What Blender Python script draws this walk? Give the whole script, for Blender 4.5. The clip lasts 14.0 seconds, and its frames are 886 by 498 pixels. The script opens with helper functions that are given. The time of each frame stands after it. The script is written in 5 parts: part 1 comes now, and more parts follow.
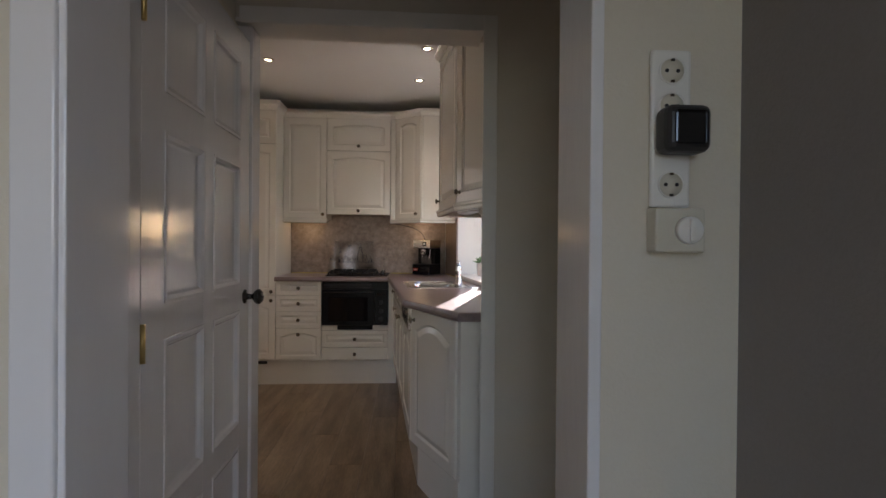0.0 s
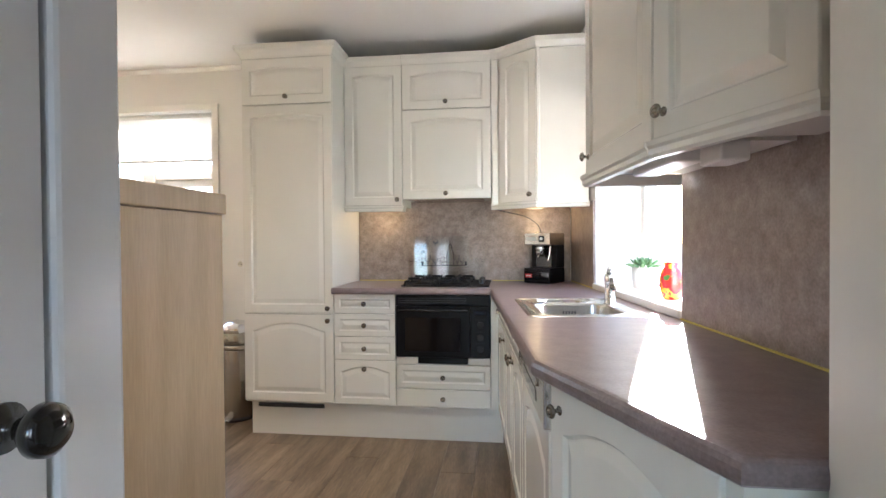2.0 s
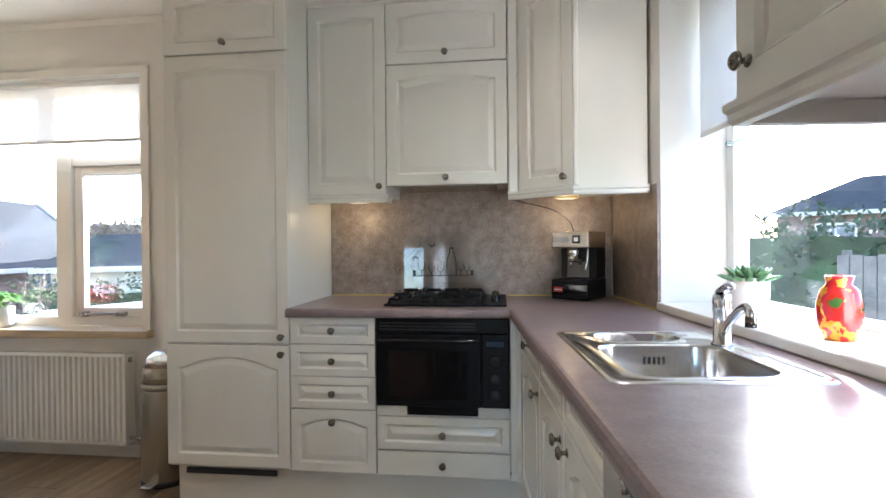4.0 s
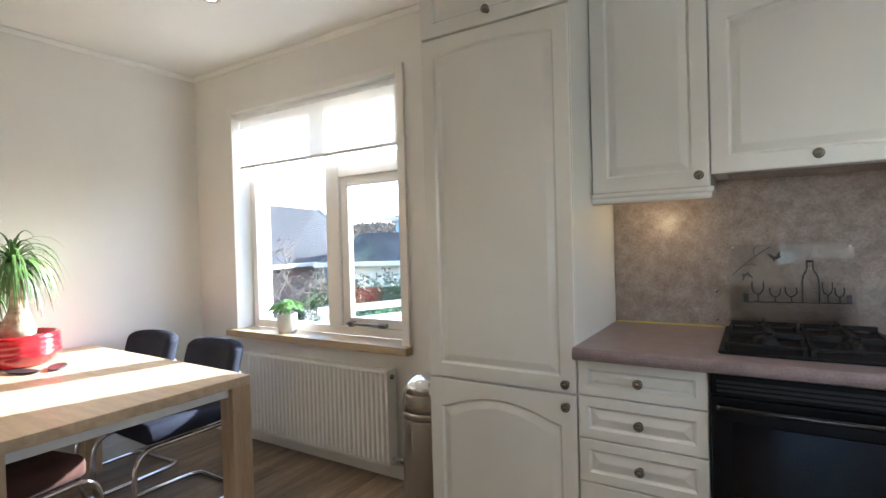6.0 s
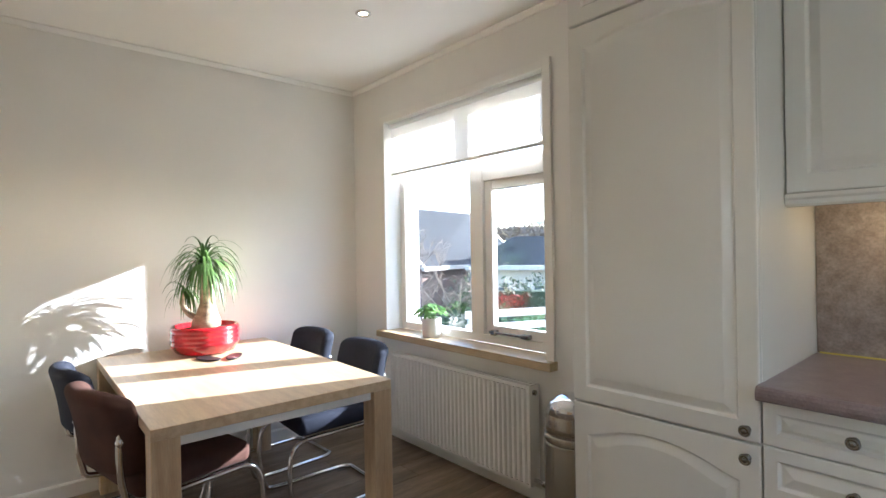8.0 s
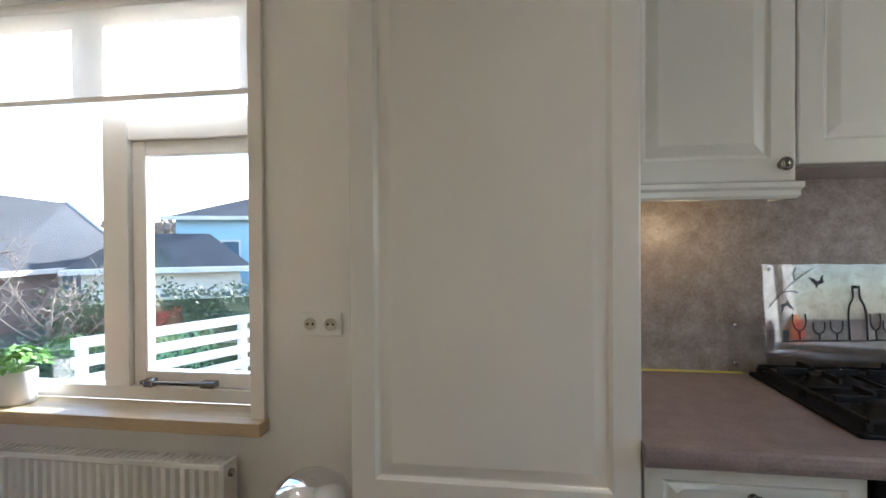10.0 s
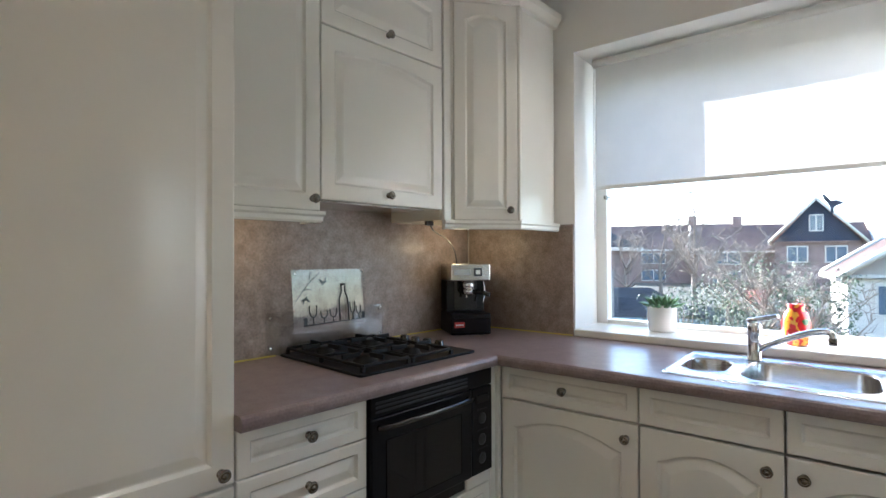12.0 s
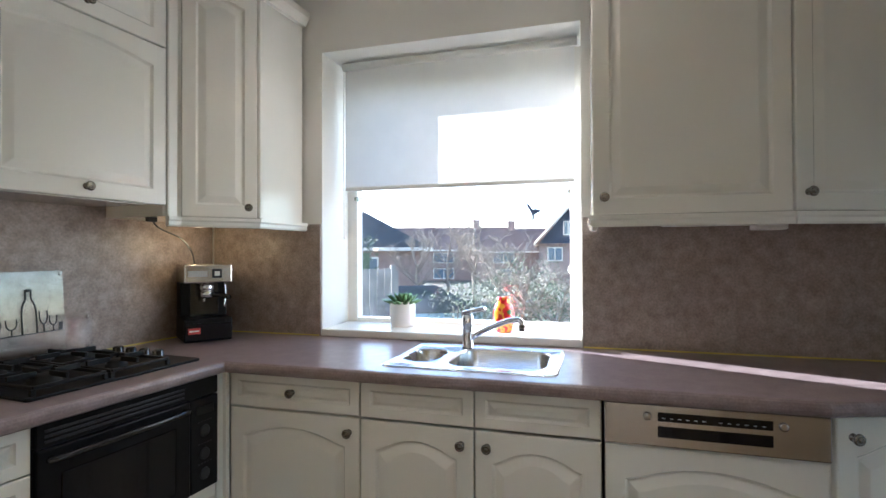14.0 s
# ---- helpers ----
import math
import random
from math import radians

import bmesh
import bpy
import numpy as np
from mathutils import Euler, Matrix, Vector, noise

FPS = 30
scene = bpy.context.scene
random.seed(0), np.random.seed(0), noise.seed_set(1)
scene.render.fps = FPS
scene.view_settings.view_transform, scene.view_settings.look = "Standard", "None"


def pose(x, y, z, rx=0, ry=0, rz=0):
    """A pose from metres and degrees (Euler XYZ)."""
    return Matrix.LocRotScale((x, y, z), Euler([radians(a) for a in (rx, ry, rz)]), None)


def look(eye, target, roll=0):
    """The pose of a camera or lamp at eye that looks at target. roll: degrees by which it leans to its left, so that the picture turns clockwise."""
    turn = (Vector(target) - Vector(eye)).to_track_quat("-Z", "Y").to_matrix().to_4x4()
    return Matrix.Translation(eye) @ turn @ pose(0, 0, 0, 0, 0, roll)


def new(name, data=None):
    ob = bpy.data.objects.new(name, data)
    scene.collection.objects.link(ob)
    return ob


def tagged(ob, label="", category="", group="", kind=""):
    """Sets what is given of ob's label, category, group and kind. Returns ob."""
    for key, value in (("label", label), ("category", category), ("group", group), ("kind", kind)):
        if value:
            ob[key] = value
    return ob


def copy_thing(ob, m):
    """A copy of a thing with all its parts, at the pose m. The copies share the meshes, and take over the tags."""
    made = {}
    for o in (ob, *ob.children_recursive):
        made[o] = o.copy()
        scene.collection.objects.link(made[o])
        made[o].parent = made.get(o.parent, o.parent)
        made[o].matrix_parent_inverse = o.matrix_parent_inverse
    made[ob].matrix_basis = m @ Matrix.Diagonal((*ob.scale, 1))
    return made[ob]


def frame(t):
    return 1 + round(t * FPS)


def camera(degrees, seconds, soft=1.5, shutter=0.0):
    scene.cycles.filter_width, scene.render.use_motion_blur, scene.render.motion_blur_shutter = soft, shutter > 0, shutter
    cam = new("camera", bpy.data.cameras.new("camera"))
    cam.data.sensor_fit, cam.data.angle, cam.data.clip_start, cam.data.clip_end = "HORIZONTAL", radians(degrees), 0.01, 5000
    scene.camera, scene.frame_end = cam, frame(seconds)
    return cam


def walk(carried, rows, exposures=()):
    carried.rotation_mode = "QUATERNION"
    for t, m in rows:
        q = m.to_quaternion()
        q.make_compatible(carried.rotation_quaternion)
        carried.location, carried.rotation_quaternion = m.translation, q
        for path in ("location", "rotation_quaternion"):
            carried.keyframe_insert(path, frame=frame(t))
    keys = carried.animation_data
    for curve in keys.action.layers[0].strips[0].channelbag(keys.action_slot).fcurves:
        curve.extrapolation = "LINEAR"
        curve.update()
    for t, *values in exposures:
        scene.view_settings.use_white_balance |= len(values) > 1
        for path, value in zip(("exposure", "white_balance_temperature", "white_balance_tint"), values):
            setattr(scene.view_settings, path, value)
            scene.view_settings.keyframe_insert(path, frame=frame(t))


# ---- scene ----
cam = camera(82.5, 14.0)
PATH = [
    (0, (0.179, 0.068, 1.278), (0.316, 2.063, 1.264), 0.5),
    (0.5, (0.19, 0.486, 1.3), (0.084, 2.483, 1.267), 0.2),
    (1, (0.118, 0.882, 1.274), (-0.101, 2.869, 1.245), -0.0),
    (1.5, (0.098, 1.225, 1.269), (-0.133, 3.211, 1.236), -0.0),
    (2, (0.092, 1.555, 1.272), (-0.152, 3.54, 1.245), -0.4),
    (2.2, (0.057, 1.683, 1.267), (-0.182, 3.668, 1.243), -0.3),
    (4.3, (-0.066, 2.555, 1.259), (-0.295, 4.541, 1.25), -0.7),
    (4.5, (-0.108, 2.616, 1.258), (-0.335, 4.603, 1.244), -0.8),
    (5, (-0.268, 2.826, 1.27), (-0.501, 4.812, 1.261), -0.7),
    (5.5, (-0.375, 2.946, 1.314), (-0.859, 4.887, 1.288), -1.2),
    (6, (-0.472, 2.978, 1.357), (-1.526, 4.678, 1.331), -1.6),
    (6.5, (-0.481, 2.964, 1.386), (-1.853, 4.419, 1.365), -1.7),
    (7, (-0.477, 2.937, 1.399), (-1.997, 4.237, 1.382), -1.6),
    (7.2, (-0.467, 2.944, 1.395), (-2.026, 4.198, 1.382), -1.5),
    (9.5, (-1.005, 3.588, 1.355), (-1.847, 5.402, 1.369), -0.1),
    (10, (-1.25, 3.64, 1.381), (-1.554, 5.616, 1.364), -0.4),
    (10.5, (-1.408, 3.69, 1.398), (-1.073, 5.662, 1.35), -0.4),
    (11, (-1.485, 3.71, 1.398), (-0.627, 5.516, 1.375), 0.1),
    (11.5, (-1.547, 3.578, 1.382), (-0.356, 5.185, 1.399), -0.3),
    (12, (-1.565, 3.471, 1.376), (-0.111, 4.844, 1.398), -0.2),
    (12.5, (-1.535, 3.401, 1.37), (0.079, 4.582, 1.397), -0.3),
    (13, (-1.488, 3.337, 1.37), (0.229, 4.363, 1.396), -0.3),
    (13.5, (-1.464, 3.289, 1.377), (0.335, 4.162, 1.399), -0.3),
    (14, (-1.43, 3.257, 1.375), (0.436, 3.976, 1.394), -0.2),
]
EXPOSURES = [(0.0, 2.08, 6500, 23), (0.5, 3.0, 6300, 22), (1.0, 3.2, 6000, 19), (1.5, 3.5, 5850, 16), (2.2, 3.65, 5650, 14), (4.5, 3.0, 5500, 12),
             (7.0, 2.95, 5450, 11), (9.5, 2.75, 5450, 11), (11.0, 2.75, 5450, 11), (14.0, 2.85, 5450, 11)]
walk(cam, [(t, look(eye, target, roll)) for t, eye, target, roll in PATH], EXPOSURES)


# ---- light ----
SUN_AZ, SUN_EL = 17.0, 21.0
world = bpy.data.worlds.new("world")
scene.world = world
world.use_nodes = True
wn = world.node_tree
sky = wn.nodes.new("ShaderNodeTexSky")
sky.sky_type, sky.sun_disc = "NISHITA", False
sky.sun_elevation, sky.sun_rotation = radians(SUN_EL), radians(SUN_AZ)
wn.links.new(sky.outputs[0], wn.nodes["Background"].inputs[0])
wn.nodes["Background"].inputs[1].default_value = 0.15
sun_data = bpy.data.lights.new("sun", "SUN")
sun_data.energy, sun_data.angle, sun_data.color = 4.0, radians(0.5), (1.0, 0.96, 0.90)
sun = new("sun", sun_data)
sun.matrix_world = look((math.sin(radians(SUN_AZ)) * 40, math.cos(radians(SUN_AZ)) * 40, 40 * math.tan(radians(SUN_EL))), (0, 0, 0))

# area lamp in the unseen side window, added to brighten the lobby door
fill_data = bpy.data.lights.new("added_fill_light", "AREA")
fill_data.shape, fill_data.size, fill_data.size_y, fill_data.energy, fill_data.color = "RECTANGLE", 1.75, 1.5, 3.0, (1.0, 0.97, 0.94)
added_fill_light = new("added_fill_light", fill_data)
added_fill_light.matrix_world = look((0.80, -1.4, 1.42), (-1.0, -1.4, 1.42))


# ---- materials ----
def mat(name, base, rough=0.5, metal=0.0, vary=0.08, scale=3.0, fine=60.0, bump=0.05, spec=0.5, coat=0.0, stretch=(1, 1, 1), second=None, ramp=(0.35, 0.65), rvary=0.1, random_piece=0.0):
    """A surface with broad and fine variation of colour, gloss and relief, in metres."""
    m = bpy.data.materials.new(name)
    m.use_nodes = True
    nt = m.node_tree
    n, l = nt.nodes, nt.links
    b = n["Principled BSDF"]
    b.inputs["Metallic"].default_value = metal
    b.inputs["Specular IOR Level"].default_value = spec
    b.inputs["Coat Weight"].default_value = coat
    b.inputs["Coat Roughness"].default_value = 0.12
    geo = n.new("ShaderNodeNewGeometry")
    mp = n.new("ShaderNodeMapping")
    mp.inputs["Scale"].default_value = stretch
    l.new(geo.outputs["Position"], mp.inputs["Vector"])
    vec = mp.outputs["Vector"]
    if random_piece:
        oi = n.new("ShaderNodeObjectInfo")
        mul = n.new("ShaderNodeMath")
        mul.operation = "MULTIPLY"
        mul.inputs[1].default_value = 37.0
        l.new(oi.outputs["Random"], mul.inputs[0])
        add = n.new("ShaderNodeVectorMath")
        l.new(vec, add.inputs[0])
        l.new(mul.outputs[0], add.inputs[1])
        vec = add.outputs[0]
    n1, n2 = n.new("ShaderNodeTexNoise"), n.new("ShaderNodeTexNoise")
    for node, sc, det in ((n1, scale, 6), (n2, fine, 3)):
        node.inputs["Scale"].default_value, node.inputs["Detail"].default_value = sc, det
        l.new(vec, node.inputs["Vector"])
    cr = n.new("ShaderNodeValToRGB")
    cr.color_ramp.elements[0].position, cr.color_ramp.elements[1].position = ramp
    lo = second or tuple(c * (1 - vary) for c in base)
    hi = base if second else tuple(min(1, c * (1 + vary)) for c in base)
    cr.color_ramp.elements[0].color, cr.color_ramp.elements[1].color = (*lo, 1), (*hi, 1)
    l.new(n1.outputs[0], cr.inputs[0])
    mx = n.new("ShaderNodeMix")
    mx.data_type, mx.blend_type = "RGBA", "OVERLAY"
    mx.inputs[0].default_value = min(0.5, vary * 1.5)
    l.new(cr.outputs[0], mx.inputs[6])
    l.new(n2.outputs[0], mx.inputs[7])
    colour = mx.outputs[2]
    if random_piece:
        hs = n.new("ShaderNodeHueSaturation")
        mr = n.new("ShaderNodeMapRange")
        mr.inputs[3].default_value, mr.inputs[4].default_value = 1 - random_piece, 1 + random_piece
        l.new(oi.outputs["Random"], mr.inputs[0])
        l.new(mr.outputs[0], hs.inputs["Value"])
        l.new(colour, hs.inputs["Color"])
        colour = hs.outputs[0]
    l.new(colour, b.inputs["Base Color"])
    rr = n.new("ShaderNodeMapRange")
    rr.inputs[3].default_value, rr.inputs[4].default_value = max(0.02, rough * (1 - rvary)), min(1, rough * (1 + rvary))
    l.new(n1.outputs[0], rr.inputs[0])
    l.new(rr.outputs[0], b.inputs["Roughness"])
    if bump:
        bp = n.new("ShaderNodeBump")
        bp.inputs["Strength"].default_value, bp.inputs["Distance"].default_value = bump, 0.004
        l.new(n2.outputs[0], bp.inputs["Height"])
        l.new(bp.outputs[0], b.inputs["Normal"])
    return m


def glass_mat(name, tint=(1, 1, 1), rough=0.0):
    m = bpy.data.materials.new(name)
    m.use_nodes = True
    n, l = m.node_tree.nodes, m.node_tree.links
    n.remove(n["Principled BSDF"])
    tr, gl, mx, lw = n.new("ShaderNodeBsdfTransparent"), n.new("ShaderNodeBsdfGlossy"), n.new("ShaderNodeMixShader"), n.new("ShaderNodeLayerWeight")
    pw, fr = n.new("ShaderNodeMath"), n.new("ShaderNodeMath")
    pw.operation, fr.operation = "POWER", "MULTIPLY_ADD"
    pw.inputs[1].default_value, fr.inputs[1].default_value, fr.inputs[2].default_value = 4.0, 0.85, 0.045
    l.new(lw.outputs["Facing"], pw.inputs[0])
    l.new(pw.outputs[0], fr.inputs[0])
    tr.inputs[0].default_value = (*tint, 1)
    gl.inputs["Roughness"].default_value = rough
    l.new(fr.outputs[0], mx.inputs[0])
    l.new(tr.outputs[0], mx.inputs[1])
    l.new(gl.outputs[0], mx.inputs[2])
    l.new(mx.outputs[0], n["Material Output"].inputs[0])
    return m


def cloth_mat(name, base, through_light):
    """Thin cloth that lets part of the light through."""
    m = mat(name, base, 0.9, vary=0.03, scale=8, fine=400, bump=0.1, spec=0.1)
    n, l = m.node_tree.nodes, m.node_tree.links
    tl, mx = n.new("ShaderNodeBsdfTranslucent"), n.new("ShaderNodeMixShader")
    tl.inputs[0].default_value = (*base, 1)
    mx.inputs[0].default_value = through_light
    l.new(n["Principled BSDF"].outputs[0], mx.inputs[1])
    l.new(tl.outputs[0], mx.inputs[2])
    l.new(mx.outputs[0], n["Material Output"].inputs[0])
    return m


def glow_mat(name, colour, strength):
    m = bpy.data.materials.new(name)
    m.use_nodes = True
    b = m.node_tree.nodes["Principled BSDF"]
    b.inputs["Emission Color"].default_value, b.inputs["Emission Strength"].default_value = (*colour, 1), strength
    return m


WALL = mat("wall_paint", (0.80, 0.785, 0.735), 0.85, vary=0.025, scale=1.5, fine=220, bump=0.25, spec=0.25)
HALL_WALL = mat("hall_wall_paint", (0.70, 0.645, 0.54), 0.8, vary=0.03, scale=1.5, fine=160, bump=0.25, spec=0.25)
GREYWALL = mat("warm_grey_wall", (0.27, 0.25, 0.245), 0.8, vary=0.04, scale=1.5, fine=160, bump=0.25, spec=0.25)
CEIL = mat("ceiling_paint", (0.84, 0.83, 0.79), 0.9, vary=0.02, scale=1.2, fine=260, bump=0.2, spec=0.2)
CREAM = mat("cream_lacquer", (0.80, 0.785, 0.715), 0.2, vary=0.02, scale=2.5, fine=90, bump=0.03, coat=0.25)
GLOSS = mat("gloss_white_paint", (0.82, 0.815, 0.82), 0.16, vary=0.02, scale=3, fine=38, bump=0.16, spec=0.5, coat=0.15, stretch=(1, 1, 0.35))
TRIM = mat("white_trim_paint", (0.80, 0.78, 0.72), 0.35, vary=0.02, scale=3, fine=80, bump=0.05)
WORKTOP = mat("mauve_brown_laminate", (0.275, 0.215, 0.21), 0.3, vary=0.2, scale=20, fine=150, bump=0.03, second=(0.205, 0.155, 0.15), ramp=(0.32, 0.68), coat=0.03, spec=0.4)
SPLASH = mat("stone_pattern_laminate", (0.36, 0.295, 0.255), 0.38, vary=0.3, scale=22, fine=120, bump=0.02, second=(0.23, 0.18, 0.155), ramp=(0.3, 0.7))
BEECH = mat("beech_veneer", (0.60, 0.42, 0.235), 0.42, vary=0.12, scale=3, fine=30, bump=0.04, stretch=(6, 6, 0.6), second=(0.52, 0.355, 0.19))
OAK = mat("oak_table_top", (0.60, 0.46, 0.29), 0.35, vary=0.15, scale=4, fine=35, bump=0.05, stretch=(0.7, 7, 7), second=(0.47, 0.34, 0.205))
OAK_LEG = mat("oak_leg", (0.55, 0.40, 0.24), 0.4, vary=0.15, scale=4, fine=35, bump=0.05, stretch=(7, 7, 0.7), second=(0.42, 0.29, 0.165))
SILLWOOD = mat("oak_sill", (0.55, 0.43, 0.26), 0.4, vary=0.15, scale=4, fine=40, bump=0.06, stretch=(0.8, 8, 8), second=(0.44, 0.33, 0.19))
FLOOR = mat("grey_oak_plank", (0.30, 0.218, 0.14), 0.32, vary=0.3, scale=2.6, fine=26, bump=0.08, stretch=(5, 0.7, 1), second=(0.115, 0.078, 0.045), ramp=(0.3, 0.7), random_piece=0.13)
BASEDARK = mat("dark_joint", (0.05, 0.04, 0.03), 0.8)
BLACK = mat("black_enamel", (0.008, 0.008, 0.009), 0.3, vary=0.2, spec=0.18)
BLACKGLASS = mat("black_oven_glass", (0.006, 0.006, 0.008), 0.06, vary=0.1, bump=0.0, spec=0.4)
HOBBLACK = mat("matt_black_enamel", (0.008, 0.008, 0.009), 0.5, vary=0.2, spec=0.15)
IRON = mat("cast_iron", (0.009, 0.009, 0.009), 0.55, vary=0.3, bump=0.2, spec=0.25)
STEEL = mat("brushed_steel", (0.62, 0.60, 0.57), 0.26, 1.0, vary=0.05, scale=2, fine=50, stretch=(1, 1, 12), bump=0.03)
SINKSTEEL = mat("sink_steel", (0.66, 0.66, 0.66), 0.2, 1.0, vary=0.05, scale=5, fine=90, bump=0.03)
CHROME = mat("chrome", (0.75, 0.76, 0.78), 0.07, 1.0, vary=0.02, bump=0.0)
PEWTER = mat("pewter", (0.27, 0.25, 0.21), 0.2, 1.0, vary=0.15, scale=30, fine=200, bump=0.05)
BLACKKNOB = mat("black_knob", (0.01, 0.01, 0.01), 0.12, vary=0.1, coat=0.5)
WHITEPLASTIC = mat("white_plastic", (0.80, 0.79, 0.75), 0.35, vary=0.02, bump=0.02)
IVORY_WELLSHADE = mat("ivory_and_well_shade", (0.62, 0.58, 0.48), 0.4, vary=0.03, bump=0.02)
DARKPLASTIC = mat("dark_plastic", (0.02, 0.02, 0.022), 0.4, vary=0.1)
RADIATOR = mat("radiator_enamel", (0.80, 0.79, 0.74), 0.35, vary=0.02, bump=0.02)
POT = mat("white_ceramic", (0.82, 0.81, 0.78), 0.3, vary=0.02, bump=0.03)
REDPOT = mat("red_glazed_ceramic", (0.42, 0.012, 0.018), 0.12, vary=0.2, scale=8, fine=60, bump=0.08, coat=0.6)
SOIL = mat("potting_soil", (0.04, 0.03, 0.02), 0.95, vary=0.3, scale=40, fine=200, bump=0.6)
LEAF = mat("strap_leaf", (0.09, 0.17, 0.04), 0.4, vary=0.35, scale=6, fine=60, bump=0.05)
LEAFPALE = mat("herb_leaf", (0.16, 0.33, 0.06), 0.45, vary=0.3, scale=20, fine=90, bump=0.1)
SUCCULENT = mat("succulent_leaf", (0.12, 0.24, 0.10), 0.4, vary=0.25, scale=25, fine=90, bump=0.05)
BARK = mat("palm_trunk", (0.42, 0.33, 0.22), 0.85, vary=0.3, scale=12, fine=70, bump=0.6, stretch=(1, 1, 3))
NAVY = mat("navy_fabric", (0.022, 0.026, 0.040), 0.85, vary=0.2, scale=8, fine=500, bump=0.35, spec=0.2)
BROWN = mat("brown_fabric", (0.075, 0.036, 0.027), 0.85, vary=0.2, scale=8, fine=500, bump=0.35, spec=0.2)
BIN = mat("warm_grey_metal", (0.40, 0.37, 0.31), 0.22, 0.75, vary=0.05, bump=0.02)
BRASS = mat("brass", (0.72, 0.55, 0.22), 0.3, 1.0, vary=0.1)
RIMGREEN = mat("yellow_seal_strip", (0.62, 0.52, 0.12), 0.5, vary=0.1)
PAPER = mat("pale_mark", (0.55, 0.55, 0.52), 0.7)
PRINTGREY = mat("grey_print", (0.10, 0.105, 0.11), 0.5)
REDLABEL = mat("red_label", (0.55, 0.05, 0.04), 0.5)
GLASS = glass_mat("window_glass")
CLEARPANEL = glass_mat("clear_acrylic", (0.985, 0.99, 0.99))
BLIND = cloth_mat("blind_cloth", (0.82, 0.81, 0.79), 0.30)
DIMGLOW = glow_mat("dim_warm_glow", (1.0, 0.75, 0.3), 0.04)
LAMPGLOW = glow_mat("lamp_glow", (1.0, 0.82, 0.55), 4.0)
BRICK = mat("red_brown_brick", (0.25, 0.165, 0.135), 0.85, vary=0.25, scale=3, fine=9, bump=0.3)
SLATE = mat("grey_roof_tile", (0.085, 0.09, 0.095), 0.9, vary=0.2, scale=1.5, fine=8, bump=0.4)
REDTILE = mat("red_brown_roof_tile", (0.27, 0.18, 0.15), 0.75, vary=0.2, scale=1.5, fine=8, bump=0.4)
WHITEBOARD = mat("white_render", (0.62, 0.56, 0.47), 0.7, vary=0.05)
BLUEWALL = mat("pale_blue_render", (0.36, 0.50, 0.56), 0.7, vary=0.05)
DARKBLUE = mat("dark_blue_boards", (0.05, 0.07, 0.11), 0.7, vary=0.15)
FARGLASS = mat("far_window_glass", (0.10, 0.13, 0.16), 0.08, vary=0.2)
GRASS = mat("lawn", (0.07, 0.074, 0.04), 0.95, vary=0.4, scale=0.6, fine=14, bump=0.6, second=(0.06, 0.045, 0.03))
PATH_STONE = mat("paving", (0.30, 0.29, 0.27), 0.85, vary=0.15, scale=1.2, fine=14, bump=0.3)
HEDGE = mat("hedge_leaf", (0.052, 0.075, 0.030), 0.7, vary=0.4, scale=2, fine=12, bump=0.3)
TWIG = mat("bare_twig", (0.24, 0.19, 0.145), 0.85, vary=0.25, scale=3, fine=30, bump=0.3)
FENCEWHITE = mat("white_fence_board", (0.50, 0.48, 0.45), 0.6, vary=0.1, scale=4, fine=30)
FENCEGREY = mat("weathered_fence", (0.20, 0.18, 0.16), 0.85, vary=0.25, scale=4, fine=30, bump=0.3)
CHIPBOARD = mat("white_melamine", (0.70, 0.68, 0.62), 0.4, vary=0.03)


# ---- building helpers ----
def part(name, bm, material, parent=None, label=""):
    """Links a bmesh as one mesh object under a thing or a part."""
    me = bpy.data.meshes.new(name)
    bmesh.ops.recalc_face_normals(bm, faces=bm.faces)
    bm.to_mesh(me)
    bm.free()
    me.materials.append(material)
    ob = new(name, me)
    if parent:
        ob.parent = parent
    if label:
        ob["label"] = label
    return ob


def piece(name, me, parent, loc=(0, 0, 0), rz=0.0):
    ob = new(name, me)
    ob.location, ob.rotation_euler = loc, (0, 0, rz)
    ob.parent = parent
    return ob


def thing(name, loc, label, category, group="", kind="", rz=0.0):
    ob = new(name)
    ob.location, ob.rotation_euler = loc, (0, 0, radians(rz))
    ob.empty_display_size = 0.05
    return tagged(ob, label, category, group, kind)


def box(x0, x1, y0, y1, z0, z1, bevel=0.0, bm=None, seg=2):
    own = bmesh.new()
    bmesh.ops.create_cube(own, size=1.0)
    for v in own.verts:
        v.co = Vector(((x0 + x1) / 2 + v.co.x * (x1 - x0), (y0 + y1) / 2 + v.co.y * (y1 - y0), (z0 + z1) / 2 + v.co.z * (z1 - z0)))
    if bevel:
        bmesh.ops.bevel(own, geom=own.edges[:], offset=bevel, segments=seg, affect="EDGES", profile=0.5)
    return join(bm, own)


def join(bm, own, m=None):
    if m is not None:
        own.transform(m)
    if bm is None:
        return own
    tmp = bpy.data.meshes.new("tmp")
    own.to_mesh(tmp)
    own.free()
    bm.from_mesh(tmp)
    bpy.data.meshes.remove(tmp)
    return bm


def smooth(bm):
    for f in bm.faces:
        f.smooth = True
    return bm


